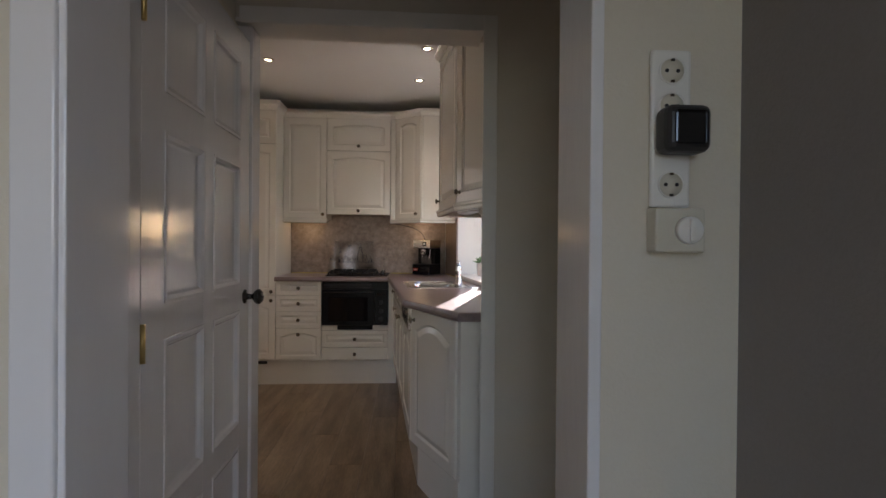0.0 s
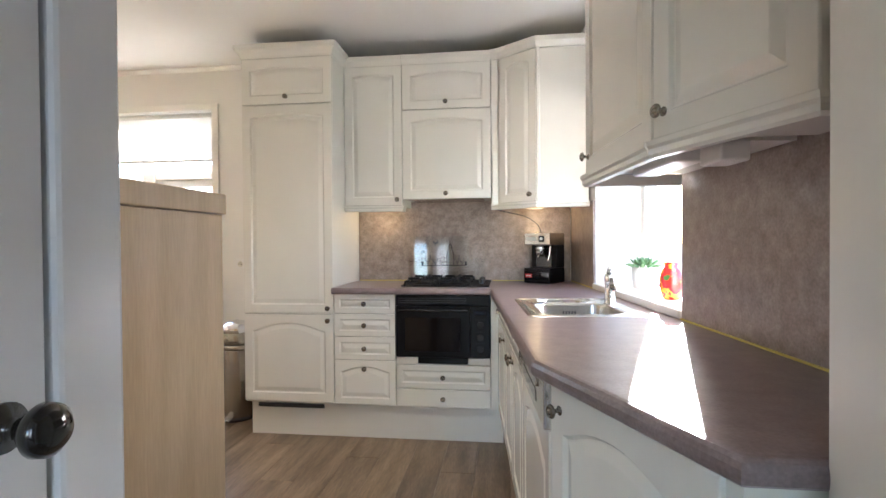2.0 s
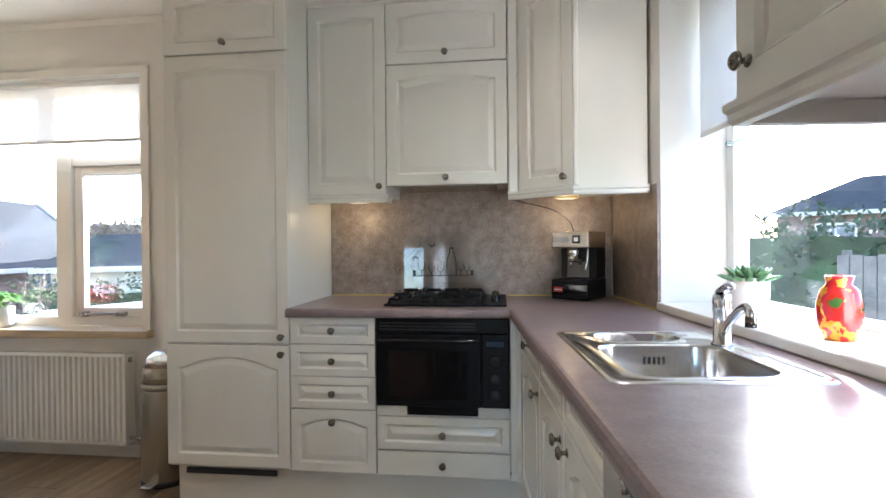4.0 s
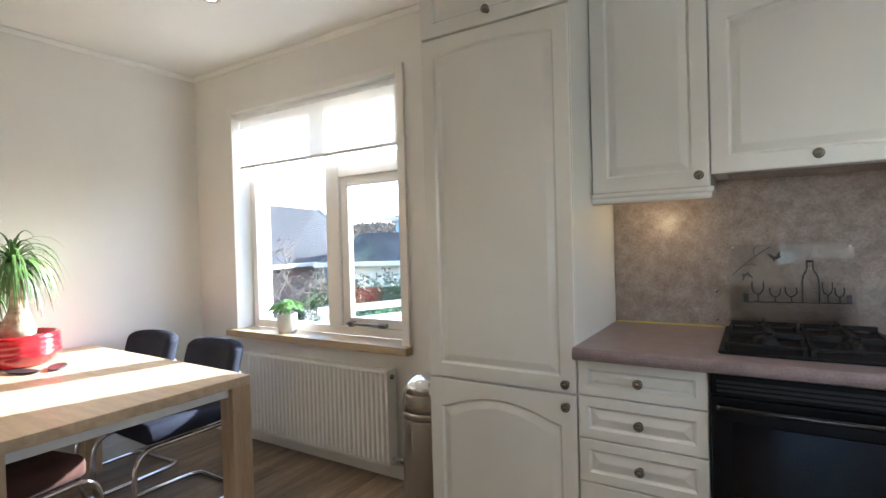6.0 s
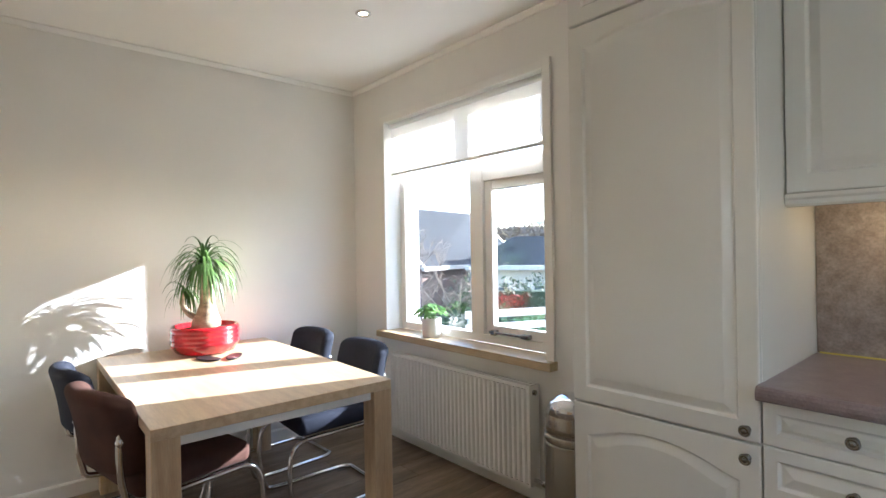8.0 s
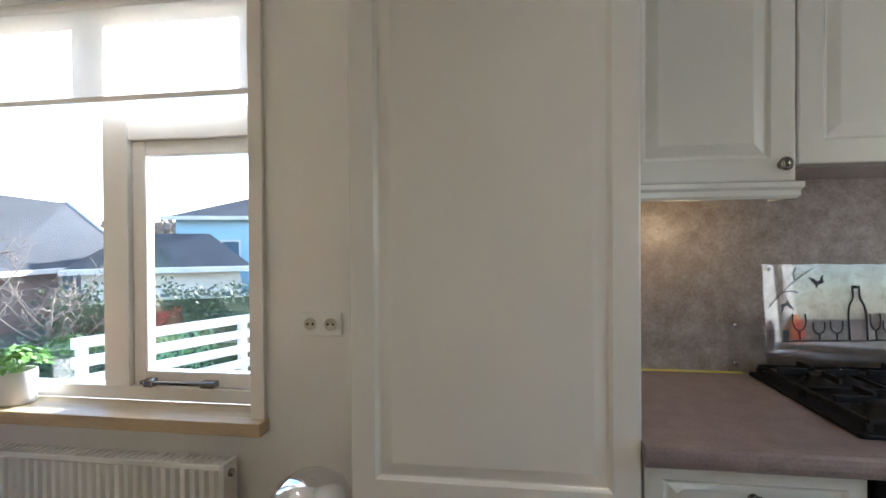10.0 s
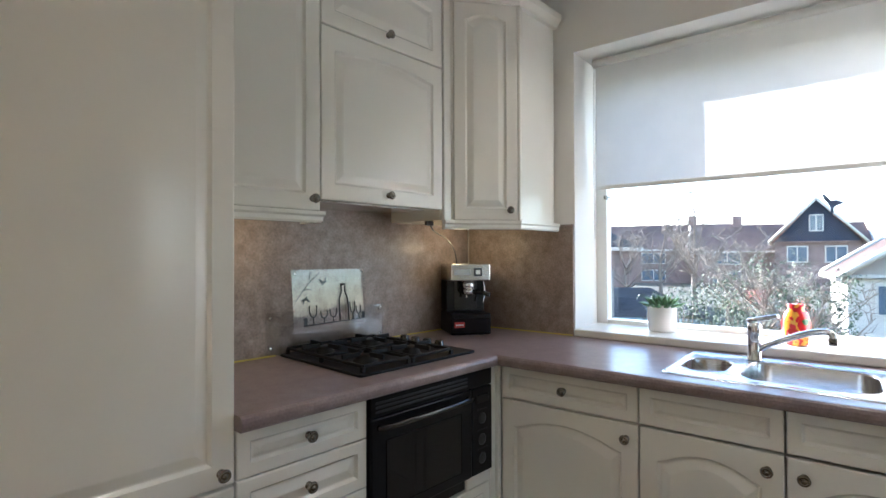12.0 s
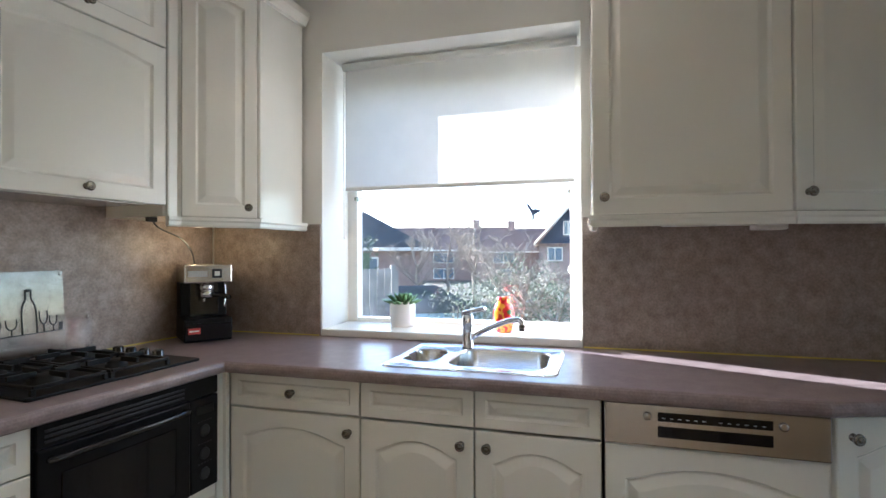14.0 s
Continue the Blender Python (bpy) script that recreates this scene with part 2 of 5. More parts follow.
def lathe(profile, n=24, bm=None, m=None):
    """A turned body from (radius, height) pairs, round z."""
    own = bmesh.new()
    rings = [[own.verts.new((r * math.cos(2 * math.pi * k / n), r * math.sin(2 * math.pi * k / n), z)) for k in range(n)] for r, z in profile]
    for a, b in zip(rings, rings[1:]):
        for k in range(n):
            own.faces.new((a[k], a[(k + 1) % n], b[(k + 1) % n], b[k]))
    own.faces.new(rings[0][::-1])
    own.faces.new(rings[-1])
    smooth(own)
    return join(bm, own, m)


def tube(points, r, n=8, bm=None, taper=1.0, sub=4):
    """A round bar along a smooth line through the points."""
    pts = [Vector(p) for p in points]
    if sub > 1 and len(pts) > 2:
        out = []
        for i in range(len(pts) - 1):
            p0, p1, p2, p3 = pts[max(i - 1, 0)], pts[i], pts[i + 1], pts[min(i + 2, len(pts) - 1)]
            for k in range(sub):
                t = k / sub
                out.append(0.5 * ((2 * p1) + (p2 - p0) * t + (2 * p0 - 5 * p1 + 4 * p2 - p3) * t * t + (3 * p1 - p0 - 3 * p2 + p3) * t ** 3))
        pts = out + [pts[-1]]
    own = bmesh.new()
    rings = []
    up = Vector((0.31, 0.17, 0.93))
    for i, p in enumerate(pts):
        d = (pts[min(i + 1, len(pts) - 1)] - pts[max(i - 1, 0)]).normalized()
        a = d.cross(up)
        if a.length < 0.05:
            a = d.cross(Vector((1, 0, 0)))
        a.normalize()
        b = d.cross(a)
        rr = r * (1 + (taper - 1) * i / max(1, len(pts) - 1))
        rings.append([own.verts.new(p + a * rr * math.cos(2 * math.pi * k / n) + b * rr * math.sin(2 * math.pi * k / n)) for k in range(n)])
    for a, b in zip(rings, rings[1:]):
        for k in range(n):
            own.faces.new((a[k], a[(k + 1) % n], b[(k + 1) % n], b[k]))
    own.faces.new(rings[0][::-1])
    own.faces.new(rings[-1])
    smooth(own)
    return join(bm, own)


def slab(outline, z0, z1, bevel=0.0, bm=None, seg=3):
    """A plate with the given plan outline; bevel rounds its rims."""
    own = bmesh.new()
    vs = [own.verts.new((x, y, z0)) for x, y in outline]
    f = own.faces.new(vs)
    ext = bmesh.ops.extrude_face_region(own, geom=[f])
    for g in ext["geom"]:
        if isinstance(g, bmesh.types.BMVert):
            g.co.z = z1
    bmesh.ops.recalc_face_normals(own, faces=own.faces)
    if bevel:
        rims = [e for e in own.edges if abs(e.verts[0].co.z - e.verts[1].co.z) < 1e-5]
        bmesh.ops.bevel(own, geom=rims, offset=bevel, segments=seg, affect="EDGES", profile=0.5)
    return join(bm, own)


def sweep_profile(path, profile, bm=None):
    """A moulding: (out, up) profile carried along an open plan path, mitred at its corners. Out is to the right of the way."""
    own = bmesh.new()
    rings = []
    for i, p in enumerate(path):
        p = Vector((p[0], p[1]))
        d0 = (p - Vector(path[i - 1][:2])).normalized() if i else None
        d1 = (Vector(path[i + 1][:2]) - p).normalized() if i < len(path) - 1 else None
        d0, d1 = d0 or d1, d1 or d0
        n0, n1 = Vector((d0.y, -d0.x)), Vector((d1.y, -d1.x))
        nn = (n0 + n1).normalized()
        k = 1 / max(0.3, nn.dot(n0))
        rings.append([own.verts.new((p.x + nn.x * k * o, p.y + nn.y * k * o, u)) for o, u in profile])
    q = len(profile)
    for a, b in zip(rings, rings[1:]):
        for k in range(q):
            own.faces.new((a[k], a[(k + 1) % q], b[(k + 1) % q], b[k]))
    own.faces.new(rings[0][::-1])
    own.faces.new(rings[-1])
    return join(bm, own)


def panel_front(w, h, rise=0.0, margin=0.055, thick=0.02):
    """A lacquered front with a raised panel, its face towards -y, its lower left corner at the origin. rise: height of the panel's arch."""
    own = bmesh.new()
    k = 13 if rise else 2

    def loop(d, y, arch):
        pts = [(d, d), (w - d, d)]
        for i in range(k):
            u = 1 - i / (k - 1)
            s = abs(2 * u - 1)
            pts.append((d + (w - 2 * d) * u, h - d - (rise * min(1.0, 1.15 * s * s) if arch else 0)))
        return [own.verts.new((px, y, pz)) for px, pz in pts]

    m = margin
    loops = [loop(0, thick, 0), loop(0, 0.004, 0), loop(0.0015, 0.0012, 0), loop(0.004, 0, 0), loop(m, 0, 1), loop(m + 0.004, 0.005, 1),
             loop(m + 0.008, 0.009, 1), loop(m + 0.012, 0.009, 1), loop(m + 0.034, 0.002, 1), loop(m + 0.038, 0.001, 1)]
    for a, b in zip(loops, loops[1:]):
        q = len(a)
        for i in range(q):
            own.faces.new((a[i], a[(i + 1) % q], b[(i + 1) % q], b[i]))
    own.faces.new(loops[0])
    own.faces.new(loops[-1][::-1])
    return own


KNOB = [(0.011, 0.0), (0.011, 0.002), (0.006, 0.004), (0.005, 0.012), (0.009, 0.016), (0.0155, 0.019), (0.0165, 0.022), (0.0145, 0.026), (0.0115, 0.0285), (0.0095, 0.0262), (0.006, 0.026), (0.0055, 0.0295), (0.002, 0.030)]


def front(parent, x, z, w, h, rise=0.0, knob=None, margin=0.055, name="door", y=0.0):
    """A cabinet front at (x, y, z) in the thing's own frame, with its knob as (from the left, from the bottom)."""
    g = 0.0015
    bm = panel_front(w - 2 * g, h - 2 * g, rise, margin)
    bm.transform(Matrix.Translation((x + g, y, z + g)))
    ob = part(name, bm, CREAM, parent)
    if knob:
        part("knob", lathe(KNOB, 20, None, pose(x + knob[0], y, z + knob[1], 90, 0, 0)), PEWTER, ob, "dull pewter knob")
    return ob


# ---- structure ----
CEIL_Z = 2.66
# the east wall is out of square: its things are set out square and turned with it
EAST = Matrix.Translation((0.632, 4.675, 0)) @ Matrix.Rotation(radians(5.0), 4, "Z") @ Matrix.Translation((-0.635, -4.672, 0))


def east_x(y, off=0.0):
    """The face of the east wall at y."""
    return 0.632 + math.tan(radians(5.0)) * (4.675 - y) - off




def holed_wall(name, along, a0, a1, t0, t1, holes, material, z1=CEIL_Z, z0=0.0):
    """A thick wall along x or y from a0 to a1, between t0 and t1, with holes (from, to, bottom, top)."""
    bm = bmesh.new()

    def add(u0, u1, w0, w1):
        if u1 - u0 > 1e-4 and w1 - w0 > 1e-4:
            if along == "x":
                box(u0, u1, t0, t1, w0, w1, bm=bm)
            else:
                box(t0, t1, u0, u1, w0, w1, bm=bm)

    u = a0
    for h0, h1, b, t in sorted(holes):
        add(u, h0, z0, z1)
        add(h0, h1, z0, b)
        add(h0, h1, t, z1)
        u = h1
    add(u, a1, z0, z1)
    return tagged(part(name, bm, material), name.replace("_", " ") + ", plain painted plaster", "wall", kind="structure")


holed_wall("wall_north", "x", -4.55, 1.05, 5.30, 5.60, [(-3.66, -2.145, 0.745, 2.323)], WALL)
holed_wall("wall_east", "y", 2.17, 5.40, 0.635, 1.0, [(3.467, 4.672, 0.985, 2.348)], WALL).matrix_world = EAST
holed_wall("wall_west", "y", 2.25, 5.30, -4.36, -4.11, [], WALL)
holed_wall("wall_south", "x", -4.50, 1.12, 2.10, 2.25, [(-0.50, 0.52, 0.0, 2.16)], HALL_WALL)
holed_wall("wall_lobby_east", "y", 1.06, 2.10, 0.85, 1.00, [(1.26, 2.06, 0.0, 2.06)], HALL_WALL)
holed_wall("wall_lobby_west", "y", 1.06, 2.10, -0.62, -0.50, [], HALL_WALL)
holed_wall("wall_living_north", "x", -2.75, 1.12, 0.89, 1.06, [(-0.37, 0.50, 0.0, 2.10)], HALL_WALL)
holed_wall("wall_living_east", "y", -2.5, 0.89, 0.74, 0.90, [(-2.2, -0.6, 0.5, 2.35)], GREYWALL)
# unseen fin wall, added to keep the sun out of the side window
holed_wall("wall_added_sun_block", "x", 0.90, 2.6, 0.25, 0.42, [], WALL, 3.6, -1.7)
holed_wall("wall_living_west", "y", -2.5, 0.89, -2.75, -2.60, [], HALL_WALL)
holed_wall("wall_living_south", "x", -2.75, 0.90, -2.65, -2.50, [(-0.85, 0.70, 0.4, 2.45)], HALL_WALL)
bm = bmesh.new()
box(-4.55, 1.12, -2.65, 5.60, CEIL_Z, CEIL_Z + 0.15, bm=bm)
tagged(part("ceiling", bm, CEIL), "smooth white painted ceiling with recessed spots", "ceiling", kind="structure")
bm = bmesh.new()
box(-4.55, 1.12, -2.65, 5.60, -0.25, -0.012, bm=bm)
floor = tagged(part("floor", bm, BASEDARK), "grey-brown oak plank floor", "floor", kind="structure")
# cove strip where walls meet the ceiling
bm = bmesh.new()
cove = [(0.0, CEIL_Z - 0.03), (0.012, CEIL_Z - 0.028), (0.03, CEIL_Z - 0.01), (0.03, CEIL_Z - 0.0005), (0.0, CEIL_Z - 0.0005)]
sweep_profile([(-4.11, 2.25), (-4.11, 5.30), (-1.62, 5.30)], cove, bm)
tagged(part("trim_cove", bm, CEIL), "narrow white cove along the ceiling", "cove", kind="structure")
bm = bmesh.new()
skirt = [(0.0, 0.0), (0.014, 0.0), (0.014, 0.075), (0.008, 0.085), (0.0, 0.085)]
sweep_profile([(-4.11, 2.25), (-4.11, 5.30), (-1.62, 5.30)], skirt, bm)
tagged(part("baseboard", bm, TRIM), "white painted wooden baseboard", "baseboard", kind="structure")


def window_unit(name, along, a0, a1, z0, z1, depth0, depth1, mullions=(), transom=None, sash=None, label="", top=0.055):
    """A wooden window in its opening: outer frame, mullions, transom, one opening sash, panes."""
    root = thing(name, (0, 0, 0), label, "window", kind="structure")

    def b(u0, u1, w0, w1, d0=depth0, d1=depth1, bev=0.004):
        return box(u0, u1, d0, d1, w0, w1, bev) if along == "x" else box(d0, d1, u0, u1, w0, w1, bev)

    fw = 0.055
    part("window_frame", b(a0, a0 + fw, z0, z1), TRIM, root)
    part("window_frame", b(a1 - fw, a1, z0, z1), TRIM, root)
    part("window_frame", b(a0 + fw, a1 - fw, z1 - top, z1), TRIM, root)
    part("window_frame", b(a0 + fw, a1 - fw, z0, z0 + fw), TRIM, root)
    for m0, m1 in mullions:
        part("mullion", b(m0, m1, z0 + fw, z1 - fw, depth0 - 0.012), TRIM, root)
    cells = []
    edges = [a0 + fw] + [v for m in mullions for v in m] + [a1 - fw]
    for u0, u1 in zip(edges[::2], edges[1::2]):
        if transom and u0 > transom[2]:
            part("transom", b(u0, u1, transom[0], transom[1], depth0 - 0.004), TRIM, root)
            cells += [(u0, u1, z0 + fw, transom[0]), (u0, u1, transom[1], z1 - top)]
        else:
            cells.append((u0, u1, z0 + fw, z1 - top))
    mid = (depth0 + depth1) / 2
    for i, (u0, u1, w0, w1) in enumerate(cells):
        if sash is not None and i == sash:
            s = 0.06
            fr = bmesh.new()
            for q in ((u0, u0 + s, w0, w1), (u1 - s, u1, w0, w1), (u0 + s, u1 - s, w1 - s, w1), (u0 + s, u1 - s, w0, w0 + s)):
                join(fr, b(*q, depth0 + 0.012, depth1 - 0.004, 0.006))
            part("sash", fr, TRIM, root, "opening sash painted white")
            u0, u1, w0, w1 = u0 + s, u1 - s, w0 + s, w1 - s
        pane = part("pane", b(u0, u1, w0, w1, mid - 0.003, mid + 0.003, 0), GLASS, root)
        pane.visible_shadow = False
    return root


win_n = window_unit("window_1", "x", -3.66, -2.145, 0.775, 2.323, 5.425, 5.49, [(-2.885, -2.775)], (1.80, 1.92, -3.0), 1, "white wooden window with one opening sash above a radiator")
# top rail deepened behind the blind, unseen, to lower the shadow cast on it
win_e = window_unit("window_2", "y", 3.467, 4.672, 0.986, 2.348, 0.905, 0.97, [], None, None, "wide white fixed kitchen window above the sink", 0.12)
win_e.matrix_world = EAST
window_unit("window_3", "x", -0.85, 0.70, 0.4, 2.45, -2.60, -2.54, [(-0.11, -0.05)], None, None, "white living room window")
# side window out of view, added as the opening for the fill lamp
window_unit("window_4", "y", -2.2, -0.6, 0.5, 2.35, 0.83, 0.89, [(-1.43, -1.37)], None, None, "unseen living room side window, added to hold the fill lamp")
# casing round the dining window
bm = bmesh.new()
for q in ((-3.71, -3.66, 0.775, 2.372), (-2.19, -2.138, 0.775, 2.372), (-3.66, -2.19, 2.323, 2.372)):
    box(q[0], q[1], 5.281, 5.30, q[2], q[3], 0.003, bm)
tagged(part("trim_window_casing", bm, TRIM), "flat cream casing round the dining window", "window casing", kind="structure")
tagged(part("trim_window_sill", box(-3.735, -2.13, 5.235, 5.43, 0.728, 0.775, 0.004), SILLWOOD), "solid oak window sill", "window sill", kind="structure")
tagged(part("trim_kitchen_sill", box(0.612, 0.9045, 3.47, 4.67, 0.9855, 1.02, 0.006), TRIM), "white painted sill of the kitchen window", "window sill", kind="structure").matrix_world = EAST
# stay on the sash
stay = bmesh.new()
box(-2.72, -2.42, 5.395, 5.41, 0.845, 0.86, 0.004, stay)
box(-2.70, -2.66, 5.39, 5.43, 0.835, 0.868, 0.006, stay)
box(-2.46, -2.40, 5.388, 5.43, 0.84, 0.866, 0.006, stay)
tagged(part("window_stay", stay, PEWTER, win_n), "grey metal window stay")


def roller_blind(along, a0, a1, d, ztop, zbot, label):
    root = thing("roller_blind", (0, 0, 0), label, "blind")
    n = 40
    bm = bmesh.new()
    rows = []
    for i in range(n + 1):
        u = a0 + (a1 - a0) * i / n
        dd = d + 0.0015 * math.sin(i * 0.9)
        rows.append([bm.verts.new((u, dd, z) if along == "x" else (dd, u, z)) for z in (ztop, zbot)])
    for a, b in zip(rows, rows[1:]):
        bm.faces.new((a[0], b[0], b[1], a[1]))
    part("cloth", smooth(bm), BLIND, root, "plain white translucent cloth")
    rot = pose(a0 - 0.012, d, ztop + 0.012, 0, 90, 0) if along == "x" else pose(d, a0 - 0.012, ztop + 0.012, -90, 0, 0)
    ln = a1 - a0 + 0.024
    part("roller", lathe([(0.019, 0), (0.019, ln)], 20, None, rot), WHITEPLASTIC, root)
    bar = box(a0, a1, d - 0.007, d + 0.007, zbot - 0.018, zbot + 0.002, 0.003) if along == "x" else box(d - 0.007, d + 0.007, a0, a1, zbot - 0.018, zbot + 0.002, 0.003)
    part("bottom_bar", bar, WHITEPLASTIC, root)
    return root


blind_n = roller_blind("x", -3.635, -2.20, 5.33, 2.285, 1.945, "white translucent roller blind partly lowered in the dining window")
blind_e = roller_blind("y", 3.495, 4.62, 0.78, 2.31, 1.71, "white translucent roller blind half lowered above the sink")
blind_e.matrix_world = EAST

# ---- lobby ----
def panelled_door(parent, w, h, t, material):
    """A framed door leaf in its own frame: hinge at x = 0, width along x, face towards -y."""
    a, m = 0.115 * w / 0.79, 0.079 * w / 0.79
    xs = [0.0, a, (w - m) / 2, (w + m) / 2, w - a, w]
    rows = [(0.20, 0.52), (0.61, 1.022), (1.122, 1.55), (1.655, 1.94)]
    zs = [0.0] + [z for r in rows for z in r] + [h]
    leaf = bmesh.new()
    cols = [(xs[1], xs[2]), (xs[3], xs[4])]
    for x0, x1 in ((xs[0], xs[1]), (xs[2], xs[3]), (xs[4], xs[5])):
        box(x0, x1, 0, t, 0, h, 0.0025, leaf)
    for x0, x1 in cols:
        for z0, z1 in zip(zs[::2], zs[1::2]):
            box(x0 - 0.002, x1 + 0.002, 0.0004, t - 0.0004, z0, z1, bm=leaf)
    part("leaf", leaf, material, parent)
    for x0, x1 in cols:
        for z0, z1 in rows:
            pn = bmesh.new()
            for y_face, sgn in ((0.0, 1), (t, -1)):
                loops = []
                for d, dep in ((-0.004, 0.0), (-0.004, -0.004), (0.004, -0.0045), (0.010, -0.001), (0.014, 0.001), (0.020, 0.009), (0.026, 0.011), (0.030, 0.011)):
                    yy = y_face + sgn * dep
                    loops.append([pn.verts.new(c) for c in ((x0 + d, yy, z0 + d), (x1 - d, yy, z0 + d), (x1 - d, yy, z1 - d), (x0 + d, yy, z1 - d))])
                for a, b in zip(loops, loops[1:]):
                    for i in range(4):
                        pn.faces.new((a[i], a[(i + 1) % 4], b[(i + 1) % 4], b[i]))
                pn.faces.new(loops[-1])
            part("panel", pn, material, parent)


hinge = (-0.435, 1.275)
door = thing("door_1", (hinge[0], hinge[1], 0.008), "open gloss white panelled door with a black knob", "door", kind="structure", rz=90.3)
panelled_door(door, 0.805, 2.05, 0.04, GLOSS)
for y, s in ((0.0, 90), (0.04, -90)):
    part("door_knob", lathe([(0.027, 0), (0.027, 0.005), (0.012, 0.009), (0.010, 0.03), (0.022, 0.038), (0.029, 0.048), (0.028, 0.058), (0.018, 0.068), (0.004, 0.071)], 28, None, pose(0.752, y, 1.07, s, 0, 0)), BLACKKNOB, door, "shiny black round knob")
part("hinge", lathe([(0.007, 0), (0.007, 0.09)], 12, None, pose(-0.004, -0.006, 0.992)), BRASS, door, "brass hinge")
part("hinge", lathe([(0.007, 0), (0.007, 0.09)], 12, None, pose(-0.004, -0.006, 1.78)), BRASS, door, "brass hinge")

# linings and casings of the two openings
def lining(name, x0, x1, y0, y1, top, label, material=GLOSS):
    root = thing(name, (0, 0, 0), label, "door frame", kind="structure")
    part("jamb", box(x0, x0 + 0.022, y0 - 0.006, y1 + 0.006, 0, top, 0.003), material, root)
    part("jamb", box(x1 - 0.022, x1, y0 - 0.006, y1 + 0.006, 0, top, 0.003), material, root)
    part("head", box(x0 + 0.022, x1 - 0.022, y0 - 0.006, y1 + 0.006, top - 0.022, top, 0.003), material, root)
    for y, s in ((y0, -1), (y1, 1)):
        a, b = sorted((y, y + s * 0.016))
        part("casing", box(x0 - 0.055, x0 + 0.012, a, b, 0, top + 0.05, 0.004), material, root)
        if s > 0:
            part("casing", box(x1 - 0.012, x1 + 0.055, a, b, 0, top + 0.05, 0.004), material, root)
        part("casing", box(x0 + 0.012, x1 - 0.012, a, b, top - 0.012, top + 0.05, 0.004), material, root)
    return root


lining("trim_living_opening", -0.37, 0.50, 0.89, 1.06, 2.10, "gloss white lining of the living room opening")
lk = thing("trim_kitchen_opening", (0, 0, 0), "white painted lining of the kitchen opening", "door frame", kind="structure")
part("jamb", slab([(0.478, 2.085), (0.53, 2.085), (0.53, 2.258), (0.505, 2.258)], 0, 2.16), TRIM, lk)
part("jamb", box(-0.50, -0.432, 2.090, 2.195, 0, 2.13, 0.008), GLOSS, lk)
part("jamb", box(-0.50, -0.486, 2.196, 2.255, 0, 2.14, 0.003), TRIM, lk)
part("head", box(-0.499, 0.477, 2.085, 2.255, 2.142, 2.16, 0.003), TRIM, lk)
part("casing", box(0.472, 0.53, 2.074, 2.0848, 0, 2.20, 0.003), TRIM, lk)
part("casing", box(-0.48, 0.4715, 2.074, 2.085, 2.135, 2.20, 0.003), TRIM, lk)
part("hinge_post", box(-0.498, -0.428, 1.082, 1.262, 0, 2.12, 0.004), GLOSS, lk)

back_door = thing("door_2", (0.905, 1.265, 0.006), "closed cream panelled back door with a box lock", "door", kind="structure", rz=90.0)
panelled_door(back_door, 0.79, 2.05, 0.04, CREAM)
lockbox = bmesh.new()
box(0.70, 0.775, 0.04, 0.062, 1.02, 1.10, 0.005, lockbox)
part("lock", lockbox, PEWTER, back_door, "dull grey surface lock")
part("handle", tube([(0.745, 0.042, 1.21), (0.745, 0.074, 1.215), (0.745, 0.076, 1.27), (0.745, 0.074, 1.325), (0.745, 0.042, 1.33)], 0.007), PEWTER, back_door, "worn metal pull handle")
part("key", lathe([(0.003, 0), (0.009, 0.008), (0.011, 0.014), (0.002, 0.03)], 12, None, pose(0.745, 0.055, 1.13)), PEWTER, back_door)

# sockets and switch on the end of the living room wall
sock = thing("socket_strip", (0.612, 0.89, 1.344), "white vertical plate with three wall sockets", "socket")
part("plate", box(-0.034, 0.034, -0.012, 0, 0.0, 0.262, 0.005), WHITEPLASTIC, sock)
for cz in (0.038, 0.168, 0.226):
    part("socket_rim", lathe([(0.0225, 0.0), (0.0225, 0.0025), (0.0205, 0.003), (0.0200, 0.0004)], 28, None, pose(0, -0.012, cz, 90)), WHITEPLASTIC, sock)
    # flat darker disc: the shade inside the recess is put into its colour
    part("socket_well", lathe([(0.0198, 0.0), (0.0198, 0.0012), (0.002, 0.0012)], 28, None, pose(0, -0.012, cz, 90)), IVORY_WELLSHADE, sock)
    for dx in (-0.0095, 0.0095):
        part("pin_hole", lathe([(0.0032, 0), (0.0032, 0.002)], 10, None, pose(dx, -0.0125, cz, 90)), DARKPLASTIC, sock)
    for dz in (-0.0175, 0.0175):
        part("earth_clip", box(-0.003, 0.003, -0.0155, -0.0125, cz + dz - 0.002, cz + dz + 0.002), PEWTER, sock)
plug = thing("plug_adapter", (0.617, 0.8775, 1.428), "black square plug-in adapter in the socket strip", "adapter")
part("body", box(-0.037, 0.037, -0.050, 0, 0.0, 0.076, 0.014, seg=3), DARKPLASTIC, plug)
part("face", box(-0.026, 0.026, -0.0515, -0.0495, 0.012, 0.064, 0.004), BLACKKNOB, plug)
sw = thing("rotary_switch", (0.618, 0.89, 1.270), "old ivory surface rotary switch", "switch")
part("housing", box(-0.042, 0.042, -0.034, 0, 0.0, 0.072, 0.004), IVORY_WELLSHADE, sw)
part("dial", lathe([(0.022, 0), (0.022, 0.008), (0.02, 0.01)], 28, None, pose(0.012, -0.034, 0.036, 90)), WHITEPLASTIC, sw)
part("grip", box(0.008, 0.016, -0.05, -0.044, 0.018, 0.054, 0.002), WHITEPLASTIC, sw)

# ---- kitchen ----
FY = 4.70
Z0, Z1, ZT = 0.225, 0.945, 0.985


